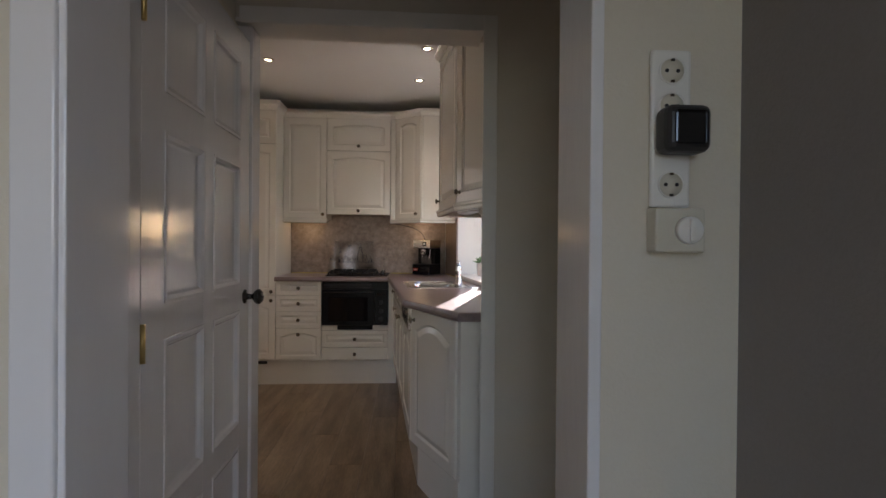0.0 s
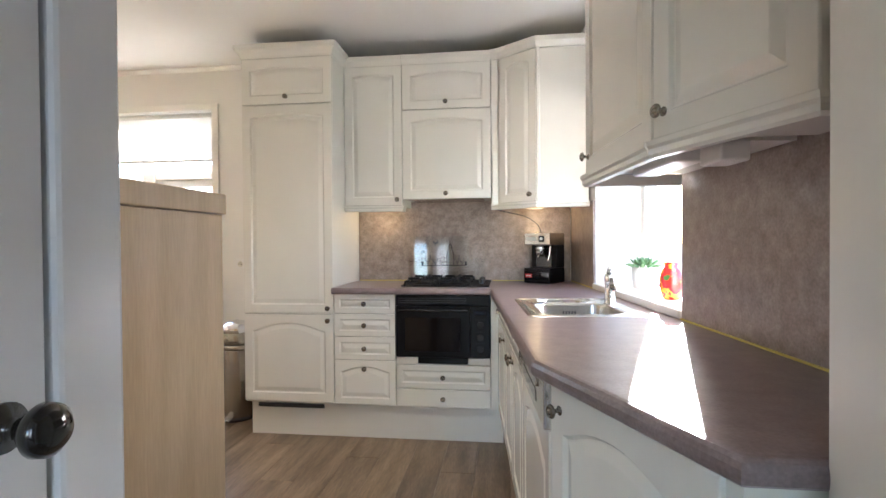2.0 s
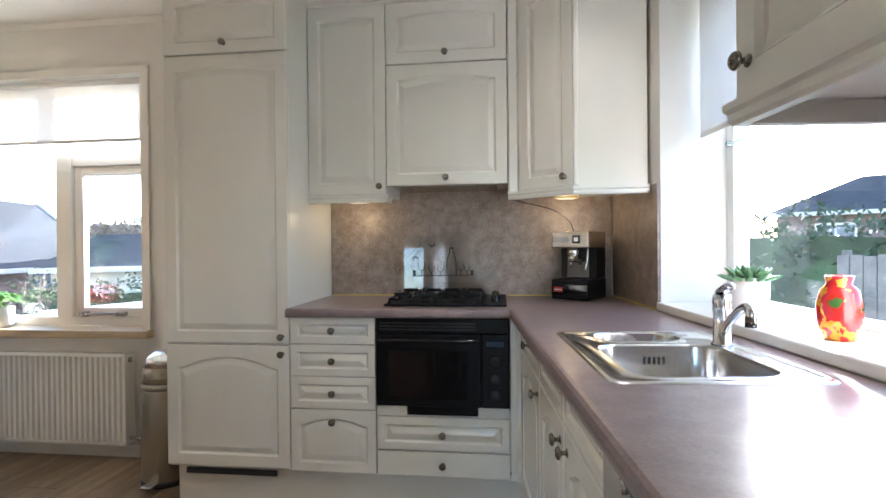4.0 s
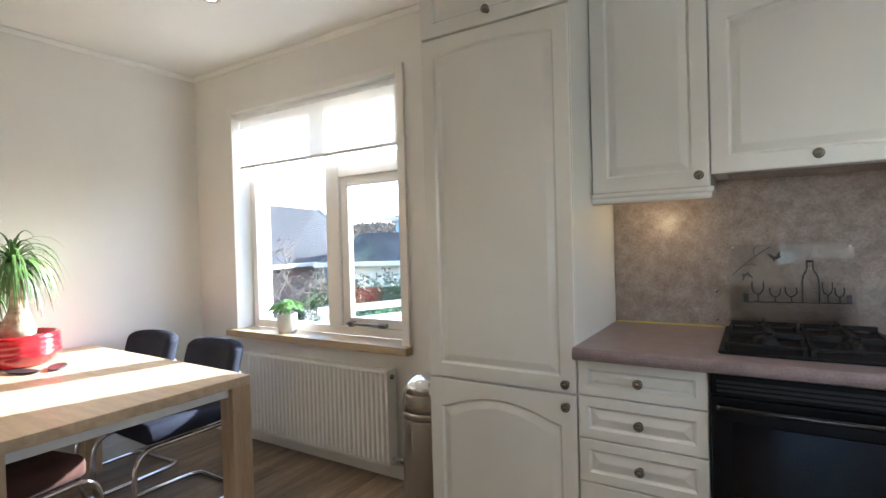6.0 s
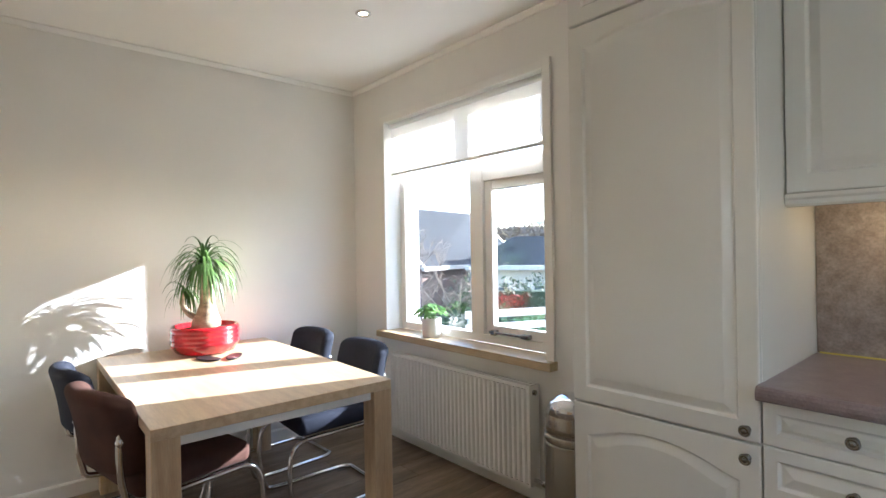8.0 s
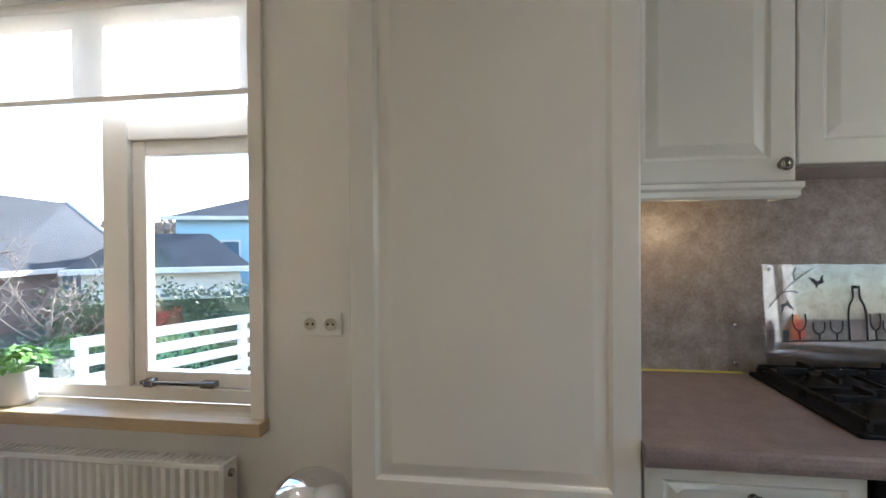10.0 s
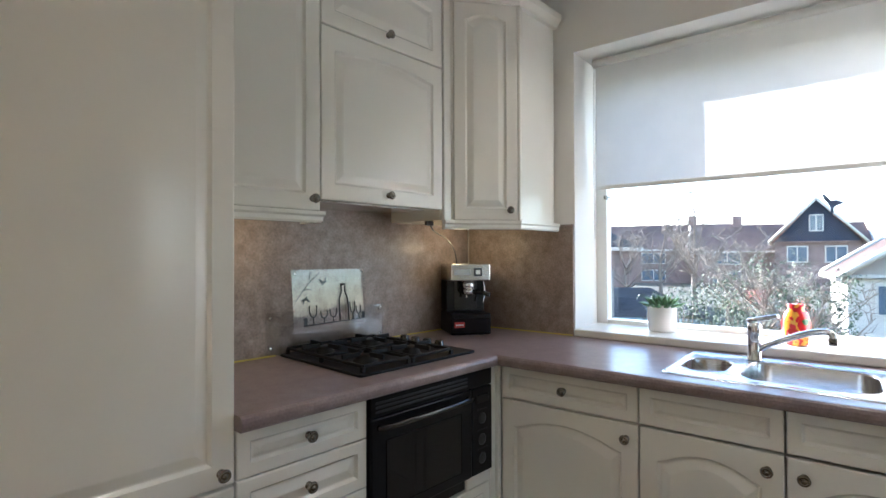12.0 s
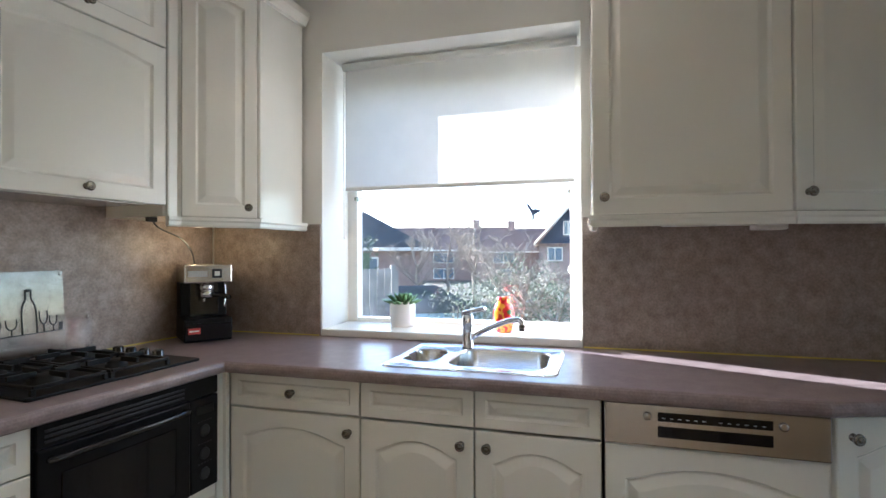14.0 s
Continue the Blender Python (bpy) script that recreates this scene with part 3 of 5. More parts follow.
def base_unit(loc, rz, w, depth, label, name="base_cabinet", group="base cabinets", z1=Z1):
    root = thing(name, loc, label, "cabinet", group, rz=rz)
    part("body", box(0.001, w - 0.001, 0.0205, depth, Z0, z1, 0.001), CHIPBOARD, root)
    return root


# tall cabinet with built-in fridge
tall = thing("fridge_cabinet", (-1.622, FY, 0), "tall cream cabinet with raised-panel doors over a built-in fridge", "cabinet")
W = 0.612
part("body", box(0.001, W, 0.0205, 0.60, Z0, 2.50, 0.001), CREAM, tall)
front(tall, 0, Z0 + 0.01, W, 0.575, 0.055, (W - 0.035, 0.535))
front(tall, 0, 0.815, W, 1.358, 0.022, (W - 0.035, 0.035))
front(tall, 0, 2.178, W, 0.30, 0.02, (W / 2, 0.045))
crown_p = [(-0.02, 2.478), (0.002, 2.478), (0.004, 2.49), (0.018, 2.515), (0.032, 2.528), (0.036, 2.55), (0.036, 2.562), (-0.02, 2.562)]
part("crown", sweep_profile([(0.0, 0.59), (0.0, 0.0), (W, 0.0), (W, 0.25)], crown_p), CREAM, tall)
part("vent_grille", box(0.09, 0.54, 0.008, 0.0195, 0.195, 0.222, 0.002), DARKPLASTIC, tall, "black plinth vent")

dr = base_unit((-1.008, FY, 0), 0, 0.406, 0.59, "cream drawer cabinet with four raised-panel drawers", "drawer_cabinet")
for z, h in ((0.817, 0.128), (0.669, 0.148), (0.519, 0.150)):
    front(dr, 0, z, 0.406, h, 0, (0.203, h * 0.5), 0.034, "drawer")
front(dr, 0, Z0 + 0.005, 0.406, 0.289, 0.035, (0.203, 0.235), 0.04, "drawer")

ovc = base_unit((-0.600, FY, 0), 0, 0.60, 0.59, "cream cabinet round the built-in oven with two drawers below", "oven_cabinet", z1=0.50)
front(ovc, 0, 0.345, 0.60, 0.152, 0, (0.30, 0.076), 0.034, "drawer")
low = part("drawer", box(0.0015, 0.5985, 0.0, 0.02, Z0 + 0.006, Z0 + 0.115, 0.003), CREAM, ovc)
part("knob", lathe(KNOB, 20, None, pose(0.30, 0.0, Z0 + 0.06, 90)), PEWTER, low, "dull pewter knob")
part("filler", box(0.002, 0.14, 0.0, 0.02, 0.50, 0.545, 0.002), CREAM, ovc)
part("filler", box(0.46, 0.598, 0.0, 0.02, 0.50, 0.545, 0.002), CREAM, ovc)

oven = thing("built_in_oven", (-0.600, FY, 0.50), "black built-in oven with a glass door under the hob", "oven")
part("body", box(0.004, 0.596, 0.012, 0.55, 0.046, 0.442, 0.002), BLACK, oven)
part("vent", box(0.142, 0.458, 0.006, 0.30, 0.004, 0.044, 0.003), BLACK, oven)
part("top_panel", box(0.003, 0.597, -0.012, 0.012, 0.375, 0.440, 0.004), BLACK, oven)
for k in range(3):
    part("vent_slot", box(0.02, 0.45, -0.0155, -0.012, 0.388 + 0.014 * k, 0.395 + 0.014 * k, 0.001), DARKPLASTIC, oven)
od = part("oven_door", box(0.003, 0.475, -0.014, 0.012, 0.048, 0.372, 0.005), BLACK, oven)
part("window", box(0.06, 0.415, -0.0165, -0.0135, 0.085, 0.30, 0.003), BLACKGLASS, od, "dark glass window")
part("handle", tube([(0.035, -0.014, 0.345), (0.04, -0.038, 0.347), (0.24, -0.044, 0.348), (0.44, -0.038, 0.347), (0.445, -0.014, 0.345)], 0.009), BLACKKNOB, od, "long black bar handle")
cp = part("control_panel", box(0.477, 0.597, -0.013, 0.012, 0.048, 0.372, 0.005), BLACK, oven)
part("display", box(0.497, 0.575, -0.0155, -0.0125, 0.315, 0.345, 0.002), BLACKGLASS, cp)
for zz in (0.255, 0.175, 0.105):
    part("dial", lathe([(0.021, 0), (0.020, 0.003), (0.016, 0.004)], 20, None, pose(0.536, -0.013, zz, 90)), DARKPLASTIC, cp)
for zz in (0.287, 0.21, 0.14):
    for k in range(5):
        part("scale_mark", box(0.508 + 0.013 * k, 0.514 + 0.013 * k, -0.0137, -0.0128, zz, zz + 0.004), DARKPLASTIC, cp)

bm = bmesh.new()
box(0.002, 0.048, 4.700, 4.72, Z0, Z1, 0.002, bm)
box(0.03, 0.048, 4.682, 4.699, Z0, Z1, 0.002, bm)
tagged(part("corner_filler", bm, CREAM), "narrow cream filler post in the cabinet corner", "filler")


RA = -85.6
R0 = Vector((0.048, 4.680))
RD = Vector((math.cos(radians(RA)), math.sin(radians(RA))))


def on_run(dist):
    p = R0 + RD * dist
    return (p.x, p.y, 0)


u1 = base_unit(on_run(0), RA, 0.530, 0.54, "cream base cabinet with a drawer over an arched door")
front(u1, 0, 0.815, 0.530, 0.130, 0, (0.265, 0.065), 0.034, "drawer")
front(u1, 0, Z0 + 0.005, 0.530, 0.580, 0.045, (0.49, 0.53))
u2 = base_unit(on_run(0.532), RA, 0.400, 0.54, "cream sink cabinet with an arched door and blind drawer front", z1=0.78)
front(u2, 0, 0.815, 0.400, 0.130, 0, None, 0.034, "drawer_front")
front(u2, 0, Z0 + 0.005, 0.400, 0.580, 0.045, (0.358, 0.53))
u3 = base_unit(on_run(0.934), RA, 0.390, 0.54, "cream sink cabinet with an arched door and blind drawer front", z1=0.78)
front(u3, 0, 0.815, 0.390, 0.130, 0, None, 0.034, "drawer_front")
front(u3, 0, Z0 + 0.005, 0.390, 0.580, 0.045, (0.042, 0.53))

dw = thing("dishwasher", on_run(1.327), "built-in dishwasher with a steel control panel and cream front", "dishwasher", rz=RA)
part("body", box(0.004, 0.576, 0.0205, 0.45, Z0, Z1 - 0.01, 0.001), DARKPLASTIC, dw)
front(dw, 0.004, Z0 + 0.005, 0.572, 0.585, 0.045, None)
pan = part("control_panel", box(0.004, 0.576, -0.012, 0.02, 0.818, 0.940, 0.004), STEEL, dw, "brushed steel control panel")
part("display", box(0.150, 0.440, -0.0135, -0.0115, 0.892, 0.918, 0.001), BLACKGLASS, pan)
part("grip_recess", box(0.150, 0.440, -0.0135, -0.0115, 0.846, 0.878, 0.001), BLACKGLASS, pan)
for k in range(13):
    if k != 6:
        part("print_mark", box(0.161 + 0.021 * k, 0.170 + 0.021 * k, -0.0142, -0.0134, 0.901, 0.9028), PAPER, pan)
for xx in (0.122, 0.465):
    part("button", lathe([(0.0115, 0), (0.0115, 0.005), (0.008, 0.006)], 24, None, pose(xx, -0.012, 0.905, 90)), STEEL, pan)

# angled end cabinet
P1, P2 = Vector(on_run(1.912)[:2]), Vector((0.395, 2.300))
ang = math.degrees(math.atan2(P2.y - P1.y, P2.x - P1.x))
LW = (P2 - P1).length
endc = thing("end_cabinet", (P1.x, P1.y, 0), "cream angled end cabinet with an arched door beside the doorway", "cabinet", "base cabinets", rz=ang)
front(endc, 0.004, Z0 + 0.005, LW - 0.012, 0.71, 0.05, (0.045, 0.655))
inv = pose(P1.x, P1.y, 0, 0, 0, ang).inverted()
n2 = Vector((-(P2.y - P1.y), P2.x - P1.x)).normalized() * 0.0205
b1, b2 = P1 + n2, P2 + n2
body = slab([(b1.x, b1.y + 0.004), (b2.x, 2.285), (0.80, 2.285), (0.76, b1.y + 0.004)], Z0, Z1)
body.transform(inv)
part("body", body, CREAM, endc)

# plinths
bm = bmesh.new()
box(-1.60, 0.075, 4.755, 4.772, 0.0, 0.222, 0.001, bm)
tagged(part("plinth", bm, CREAM), "cream plinth board below the cabinets", "plinth")
bm = slab([(0.09, 4.754), (0.107, 4.754), (0.255, 2.76), (0.42, 2.33), (0.80, 2.33), (0.80, 2.315), (0.41, 2.315), (0.238, 2.755)], 0.0, 0.222)
tagged(part("plinth", bm, CREAM), "cream plinth board below the cabinets", "plinth")

# worktop with a rounded nose, open under the sink
NOSE = [(-1.012, 4.668), (0.008, 4.668), (P1.x - 0.034, P1.y + 0.02), (0.402, 2.262), (east_x(2.262, 0.004), 2.262)]


def inner(path, o):
    out = []
    for i, p in enumerate(path):
        p = Vector(p)
        d0 = (p - Vector(path[i - 1])).normalized() if i else None
        d1 = (Vector(path[i + 1]) - p).normalized() if i < len(path) - 1 else None
        d0, d1 = d0 or d1, d1 or d0
        n0, n1 = Vector((d0.y, -d0.x)), Vector((d1.y, -d1.x))
        nn = (n0 + n1).normalized()
        out.append(p + nn * (o / nn.dot(n0)))
    return out


q = inner(NOSE, -0.03)
wt = thing("worktop", (0, 0, 0), "L-shaped mauve-brown laminate worktop with a rounded edge", "worktop")
bm = bmesh.new()
sweep_profile(NOSE, [(-0.03, Z1), (0.0, Z1), (0.006, 0.950), (0.008, 0.960), (0.0075, 0.970), (0.004, 0.979), (-0.003, 0.984), (-0.012, ZT), (-0.03, ZT)], bm)
part("front_edge", bm, WORKTOP, wt, "rounded post-formed edge")
bm = bmesh.new()
SX0, SX1, SY0, SY1 = 0.207, 0.577, 3.54, 4.09
y1x = q[1].x + (q[2].x - q[1].x) * (q[1].y - SY1) / (q[1].y - q[2].y)
y0x = q[1].x + (q[2].x - q[1].x) * (q[1].y - SY0) / (q[1].y - q[2].y)
slab([(-1.012, q[0].y), (q[1].x, q[1].y), (q[1].x, 5.29), (-1.012, 5.29)], Z1, ZT, bm=bm)
slab([(y1x, SY1), (east_x(SY1, 0.003), SY1), (east_x(5.29, 0.003), 5.29), (q[1].x, 5.29), (q[1].x, q[1].y)], Z1, ZT, bm=bm)
slab([(y0x, SY0), (SX0, SY0), (SX0, SY1), (y1x, SY1)], Z1, ZT, bm=bm)
slab([(SX1, SY0), (east_x(SY0, 0.003), SY0), (east_x(SY1, 0.003), SY1), (SX1, SY1)], Z1, ZT, bm=bm)
slab([(q[2].x, q[2].y), (q[3].x, q[3].y), (east_x(q[3].y, 0.003), q[3].y), (east_x(SY0, 0.003), SY0), (y0x, SY0)], Z1, ZT, bm=bm)
part("top", bm, WORKTOP, wt)

# splashbacks
for where, q4, z, strip, turn in (("behind the hob", (-1.008, 0.56, 5.288, 5.30), 1.62, [(-1.0, -0.59, 5.280, 5.288), (0.0, 0.40, 5.280, 5.288)], None),
                                  ("in the corner by the window", (0.622, 0.635, 4.676, 5.285), 1.515, [(0.614, 0.622, 4.68, 5.26)], EAST),
                                  ("between window and doorway", (0.622, 0.635, 2.27, 3.463), 1.52, [(0.614, 0.622, 2.28, 3.46)], EAST)):
    sb = thing("splashback", (0, 0, 0), "mottled stone-pattern laminate splashback " + where, "splashback", "splashbacks")
    part("panel", box(*q4, ZT + 0.001, z, 0.001), SPLASH, sb)
    part("top_edge", box(*q4, z + 0.0005, z + 0.004, 0.0008), SPLASH, sb)
    for q5 in strip:
        part("seal_strip", box(*q5, ZT + 0.0005, ZT + 0.006, 0.001), RIMGREEN, sb, "thin yellow seal strip")
    if turn:
        sb.matrix_world = turn


# wall cabinets
UY, UZ0, UZ1 = 4.95, 1.525, 2.485
crown_u = [(-0.02, 2.478), (0.002, 2.478), (0.004, 2.488), (0.014, 2.503), (0.022, 2.512), (0.025, 2.53), (0.025, 2.54), (-0.02, 2.54)]
light_p = [(-0.02, 1.485), (0.0, 1.485), (0.006, 1.492), (0.006, 1.505), (0.012, 1.512), (0.012, 1.524), (-0.02, 1.524)]
ua = thing("wall_cabinet", (-1.008, UY, 0), "cream wall cabinet with one raised-panel door", "cabinet", "wall cabinets")
part("body", box(0.001, 0.405, 0.0205, 0.338, UZ0, UZ1, 0.001), CREAM, ua)
front(ua, 0, UZ0, 0.405, 0.955, 0.012, (0.372, 0.04))
part("light_rail", sweep_profile([(0.0, 0.0), (0.405, 0.0), (0.405, 0.10)], light_p), CREAM, ua)
part("crown", sweep_profile([(0.0, 0.0), (0.405, 0.0)], crown_u), CREAM, ua)
uh = thing("hood_cabinet", (-0.602, UY, 0), "cream wall cabinet hiding the cooker hood, two lift-up doors", "cabinet", "wall cabinets")
part("body", box(0.001, 0.603, 0.0205, 0.338, 1.575, UZ1, 0.001), CREAM, uh)
front(uh, 0, 1.565, 0.604, 0.605, 0.024, (0.30, 0.037))
front(uh, 0, 2.173, 0.604, 0.307, 0.022, (0.30, 0.045))
part("crown", sweep_profile([(0.0, 0.0), (0.604, 0.0)], crown_u), CREAM, uh)
part("hood_filter", box(0.05, 0.55, 0.06, 0.32, 1.564, 1.576, 0.002), STEEL, uh, "steel hood filter")

C1, C2 = Vector((0.055, 4.935)), Vector((0.285, 4.760))
cang = math.degrees(math.atan2(C2.y - C1.y, C2.x - C1.x))
cm = pose(C1.x, C1.y, 0, 0, 0, cang).inverted()
uc = thing("corner_wall_cabinet", (C1.x, C1.y, 0), "cream corner wall cabinet with a narrow angled door", "cabinet", "wall cabinets", rz=cang)
CW = (C2 - C1).length
front(uc, 0.0, UZ0, CW, 0.955, 0.024, (CW - 0.04, 0.045), 0.05)
cb = slab([(0.003, 4.972), (0.05, 4.956), (0.292, 4.772), (0.608, 4.772), (0.562, 5.287), (0.003, 5.287)], UZ0, UZ1)
cb.transform(cm)
part("body", cb, CREAM, uc)
post = bmesh.new()
box(0.006, 0.050, 4.945, 4.962, 1.49, UZ1, 0.006, post)
box(0.287, 0.312, 4.750, 4.771, UZ0, UZ1, 0.007, post)
post.transform(cm)
part("corner_post", post, CREAM, uc)
for nm, pr in (("light_rail", light_p), ("crown", crown_u)):
    sp = sweep_profile([(0.004, 4.945), (0.05, 4.930), (0.288, 4.752), (0.610, 4.752)], pr)
    sp.transform(cm)
    part(nm, sp, CREAM, uc)

U0, UANG, UW = Vector((0.377, 3.402)), -84.5, 0.605
UD = Vector((math.cos(radians(UANG)), math.sin(radians(UANG))))
ur = thing("wall_cabinet", (U0.x, U0.y, 0), "cream wall cabinet between the kitchen window and the doorway", "cabinet", "wall cabinets", rz=UANG)
part("body", box(0.0, UW, 0.0205, 0.338, UZ0 - 0.02, UZ1, 0.001), CREAM, ur)
front(ur, 0, UZ0 - 0.02, UW, 0.975, 0.03, (0.04, 0.06))
D1, D2 = U0 + UD * (UW + 0.003), Vector((0.585, 2.415))
dang = math.degrees(math.atan2(D2.y - D1.y, D2.x - D1.x))
dm = pose(D1.x, D1.y, 0, 0, 0, dang).inverted()
ud = thing("angled_wall_cabinet", (D1.x, D1.y, 0), "cream angled end wall cabinet beside the doorway", "cabinet", "wall cabinets", rz=dang)
DW = (D2 - D1).length
front(ud, 0.002, UZ0 - 0.02, DW - 0.004, 0.975, 0.04, (0.04, 0.06))
dn = Vector((-(D2.y - D1.y), D2.x - D1.x)).normalized() * 0.0205
db = slab([(D1.x + dn.x + 0.002, D1.y + dn.y - 0.022), (D2.x + dn.x, D2.y + dn.y), (east_x(2.43, 0.015), 2.43), (east_x(2.775, 0.015), 2.775)], UZ0 - 0.02, UZ1)
db.transform(dm)
part("body", db, CREAM, ud)
for nm, pr in (("light_rail", [(o, u - 0.02) for o, u in light_p]), ("crown", crown_u)):
    part(nm, sweep_profile([(0.0, 0.33), (0.0, -0.004), (UW + 0.001, -0.004)], pr), CREAM, ur)
    sp = sweep_profile([(D1.x - 0.003, D1.y - 0.003), (D2.x - 0.003, D2.y - 0.003), (east_x(2.42, 0.03), 2.42)], pr)
    sp.transform(dm)
    part(nm, sp, CREAM, ud)
und = thing("under_cabinet_light", (0.46, 3.20, 1.504), "flat white lamp and socket strip below the wall cabinet", "lamp", rz=UANG)
part("housing", box(0.03, 0.32, 0.02, 0.10, -0.035, -0.0005, 0.006), WHITEPLASTIC, und)
part("socket_block", box(0.33, 0.43, 0.08, 0.15, -0.05, -0.0005, 0.006), WHITEPLASTIC, und)
# ---- dining furniture ----
table = thing("dining_table", (-3.285, 4.005, 0), "light oak dining table with square corner legs", "table", rz=-1.2)
part("tabletop", box(-0.80, 0.80, -0.495, 0.495, 0.727, 0.770, 0.003), OAK, table)
for sx in (-1, 1):
    part("apron", box(*sorted((sx * 0.775, sx * 0.75)), -0.398, 0.398, 0.687, 0.7268, 0.002), RADIATOR, table, "pale grey rail")
for sx in (-1, 1):
    for sy in (-1, 1):
        part("leg", box(*sorted((sx * 0.80, sx * 0.705)), *sorted((sy * 0.495, sy * 0.40)), 0.0, 0.7268, 0.003), OAK_LEG, table)


def cantilever_chair(cloth, label):
    """A tubular steel cantilever chair facing +y, centred on its seat."""
    root = thing("dining_chair", (0, 0, 0), label, "chair", "chairs round the table")
    seat = box(-0.23, 0.23, -0.22, 0.25, 0.412, 0.505, 0.036, seg=4)
    for v in seat.verts:
        v.co.z += 0.02 * math.cos(v.co.y * 5) - 0.03 * max(0, v.co.y - 0.12) + 0.012 * math.cos(v.co.x * 6)
    part("seat", smooth(seat), cloth, root)
    back = box(-0.235, 0.235, -0.045, 0.045, 0.515, 0.832, 0.04, seg=5)
    for k in range(-4, 5):
        bmesh.ops.bisect_plane(back, geom=back.verts[:] + back.edges[:] + back.faces[:], plane_co=(0.042 * k, 0, 0), plane_no=(1, 0, 0))
    for k in range(4):
        bmesh.ops.bisect_plane(back, geom=back.verts[:] + back.edges[:] + back.faces[:], plane_co=(0, 0, 0.58 + 0.07 * k), plane_no=(0, 0, 1))
    for v in back.verts:
        u, w = v.co.x / 0.235, (v.co.z - 0.685) / 0.16
        v.co.y += -0.275 - 0.03 * w + 0.055 * u * u - 0.012 * w * w
        v.co.z -= 0.022 * u ** 4 * max(0.0, w)
        v.co.x *= 1 - 0.04 * max(0.0, -w)
    part("backrest", smooth(back), cloth, root)
    for sx in (-1, 1):
        x = 0.205 * sx
        part("side_tube", tube([(x, -0.26, 0.70), (x, -0.265, 0.60), (x, -0.25, 0.47), (x, -0.20, 0.415), (x, 0.12, 0.405), (x * 1.03, 0.235, 0.40), (x * 1.06, 0.29, 0.34), (x * 1.08, 0.30, 0.20), (x * 1.08, 0.27, 0.05), (x * 1.08, 0.21, 0.013), (x * 1.08, -0.10, 0.013), (x * 1.06, -0.22, 0.013), (x * 0.9, -0.262, 0.013)], 0.0125, 10), CHROME, root, "bent chrome steel tube")
        part("joint", lathe([(0.016, 0), (0.016, 0.03)], 14, None, pose(x - 0.015, -0.262, 0.655, 0, 90, 0)), CHROME, root)
    part("floor_tube", tube([(-0.196, -0.262, 0.013), (0, -0.264, 0.013), (0.196, -0.262, 0.013)], 0.0125, 10), CHROME, root)
    return root


navy = cantilever_chair(NAVY, "dark navy fabric chair on a chrome cantilever frame")
navy.matrix_basis = pose(-3.16, 4.50, 0, 0, 0, 178)
copy_thing(navy, pose(-3.80, 4.50, 0, 0, 0, 182))
copy_thing(navy, pose(-3.66, 3.63, 0, 0, 0, 4))
brown = cantilever_chair(BROWN, "dark brown fabric chair on a chrome cantilever frame")
brown.matrix_basis = pose(-3.00, 3.66, 0, 0, 0, 12) @ Matrix.Scale(1.03, 4)

# red pot with a ponytail palm
pot = thing("red_planter", (-3.82, 4.05, 0.7705), "shiny red ribbed ceramic bowl planter on the table", "planter")
prof = [(0.135, 0.0), (0.165, 0.012), (0.185, 0.045)]
for k in range(7):
    prof += [(0.192 + 0.003 * (k % 2), 0.055 + k * 0.014), (0.196 - 0.003 * (k % 2), 0.062 + k * 0.014)]
prof += [(0.190, 0.160), (0.184, 0.168), (0.176, 0.165), (0.172, 0.14)]
part("bowl", lathe(prof, 48), REDPOT, pot)
part("soil", lathe([(0.172, 0.125), (0.173, 0.138), (0.08, 0.148), (0.01, 0.15)], 32), SOIL, pot)
palm = thing("ponytail_palm", (-3.82, 4.05, 0.910), "ponytail palm with a swollen trunk and arching strap leaves", "plant")
tr = lathe([(0.055, 0.0), (0.085, 0.015), (0.082, 0.05), (0.062, 0.10), (0.044, 0.16), (0.036, 0.22), (0.034, 0.30), (0.032, 0.36), (0.012, 0.38)], 18)
for v in tr.verts:
    v.co += noise.noise_vector(v.co * 14) * 0.008 + Vector((0.015, 0.012, 0)) * math.sin(v.co.z * 9)
part("trunk", tr, BARK, palm)
part("side_shoot", tube([(-0.03, -0.03, 0.06), (-0.08, -0.075, 0.10), (-0.105, -0.10, 0.16), (-0.095, -0.09, 0.22)], 0.022, 8, None, 0.6), BARK, palm)
rng = random.Random(5)


def strap_leaves(parent, centre, count, length, up, droop=0.37):
    for k in range(count):
        own = bmesh.new()
        az = rng.uniform(0, 2 * math.pi)
        ln = length * rng.uniform(0.65, 1.1)
        el = rng.uniform(-0.1, up)
        c, s_ = math.cos(az), math.sin(az)
        p = Vector(centre)
        vel = Vector((c * math.cos(el), s_ * math.cos(el), math.sin(el)))
        side = Vector((-s_, c, 0))
        rows = []
        n = 9
        for i in range(n + 1):
            w = 0.0075 * (1 - (i / n) ** 1.7) + 0.0006
            rows.append((own.verts.new(p - side * w), own.verts.new(p + Vector((0, 0, 0.002))), own.verts.new(p + side * w)))
            p = p + vel * (ln / n)
            vel = (vel + Vector((0, 0, -droop))).normalized()
        for a, b in zip(rows, rows[1:]):
            own.faces.new((a[0], a[1], b[1], b[0]))
            own.faces.new((a[1], a[2], b[2], b[1]))
        part("leaf", smooth(own), LEAF, parent)


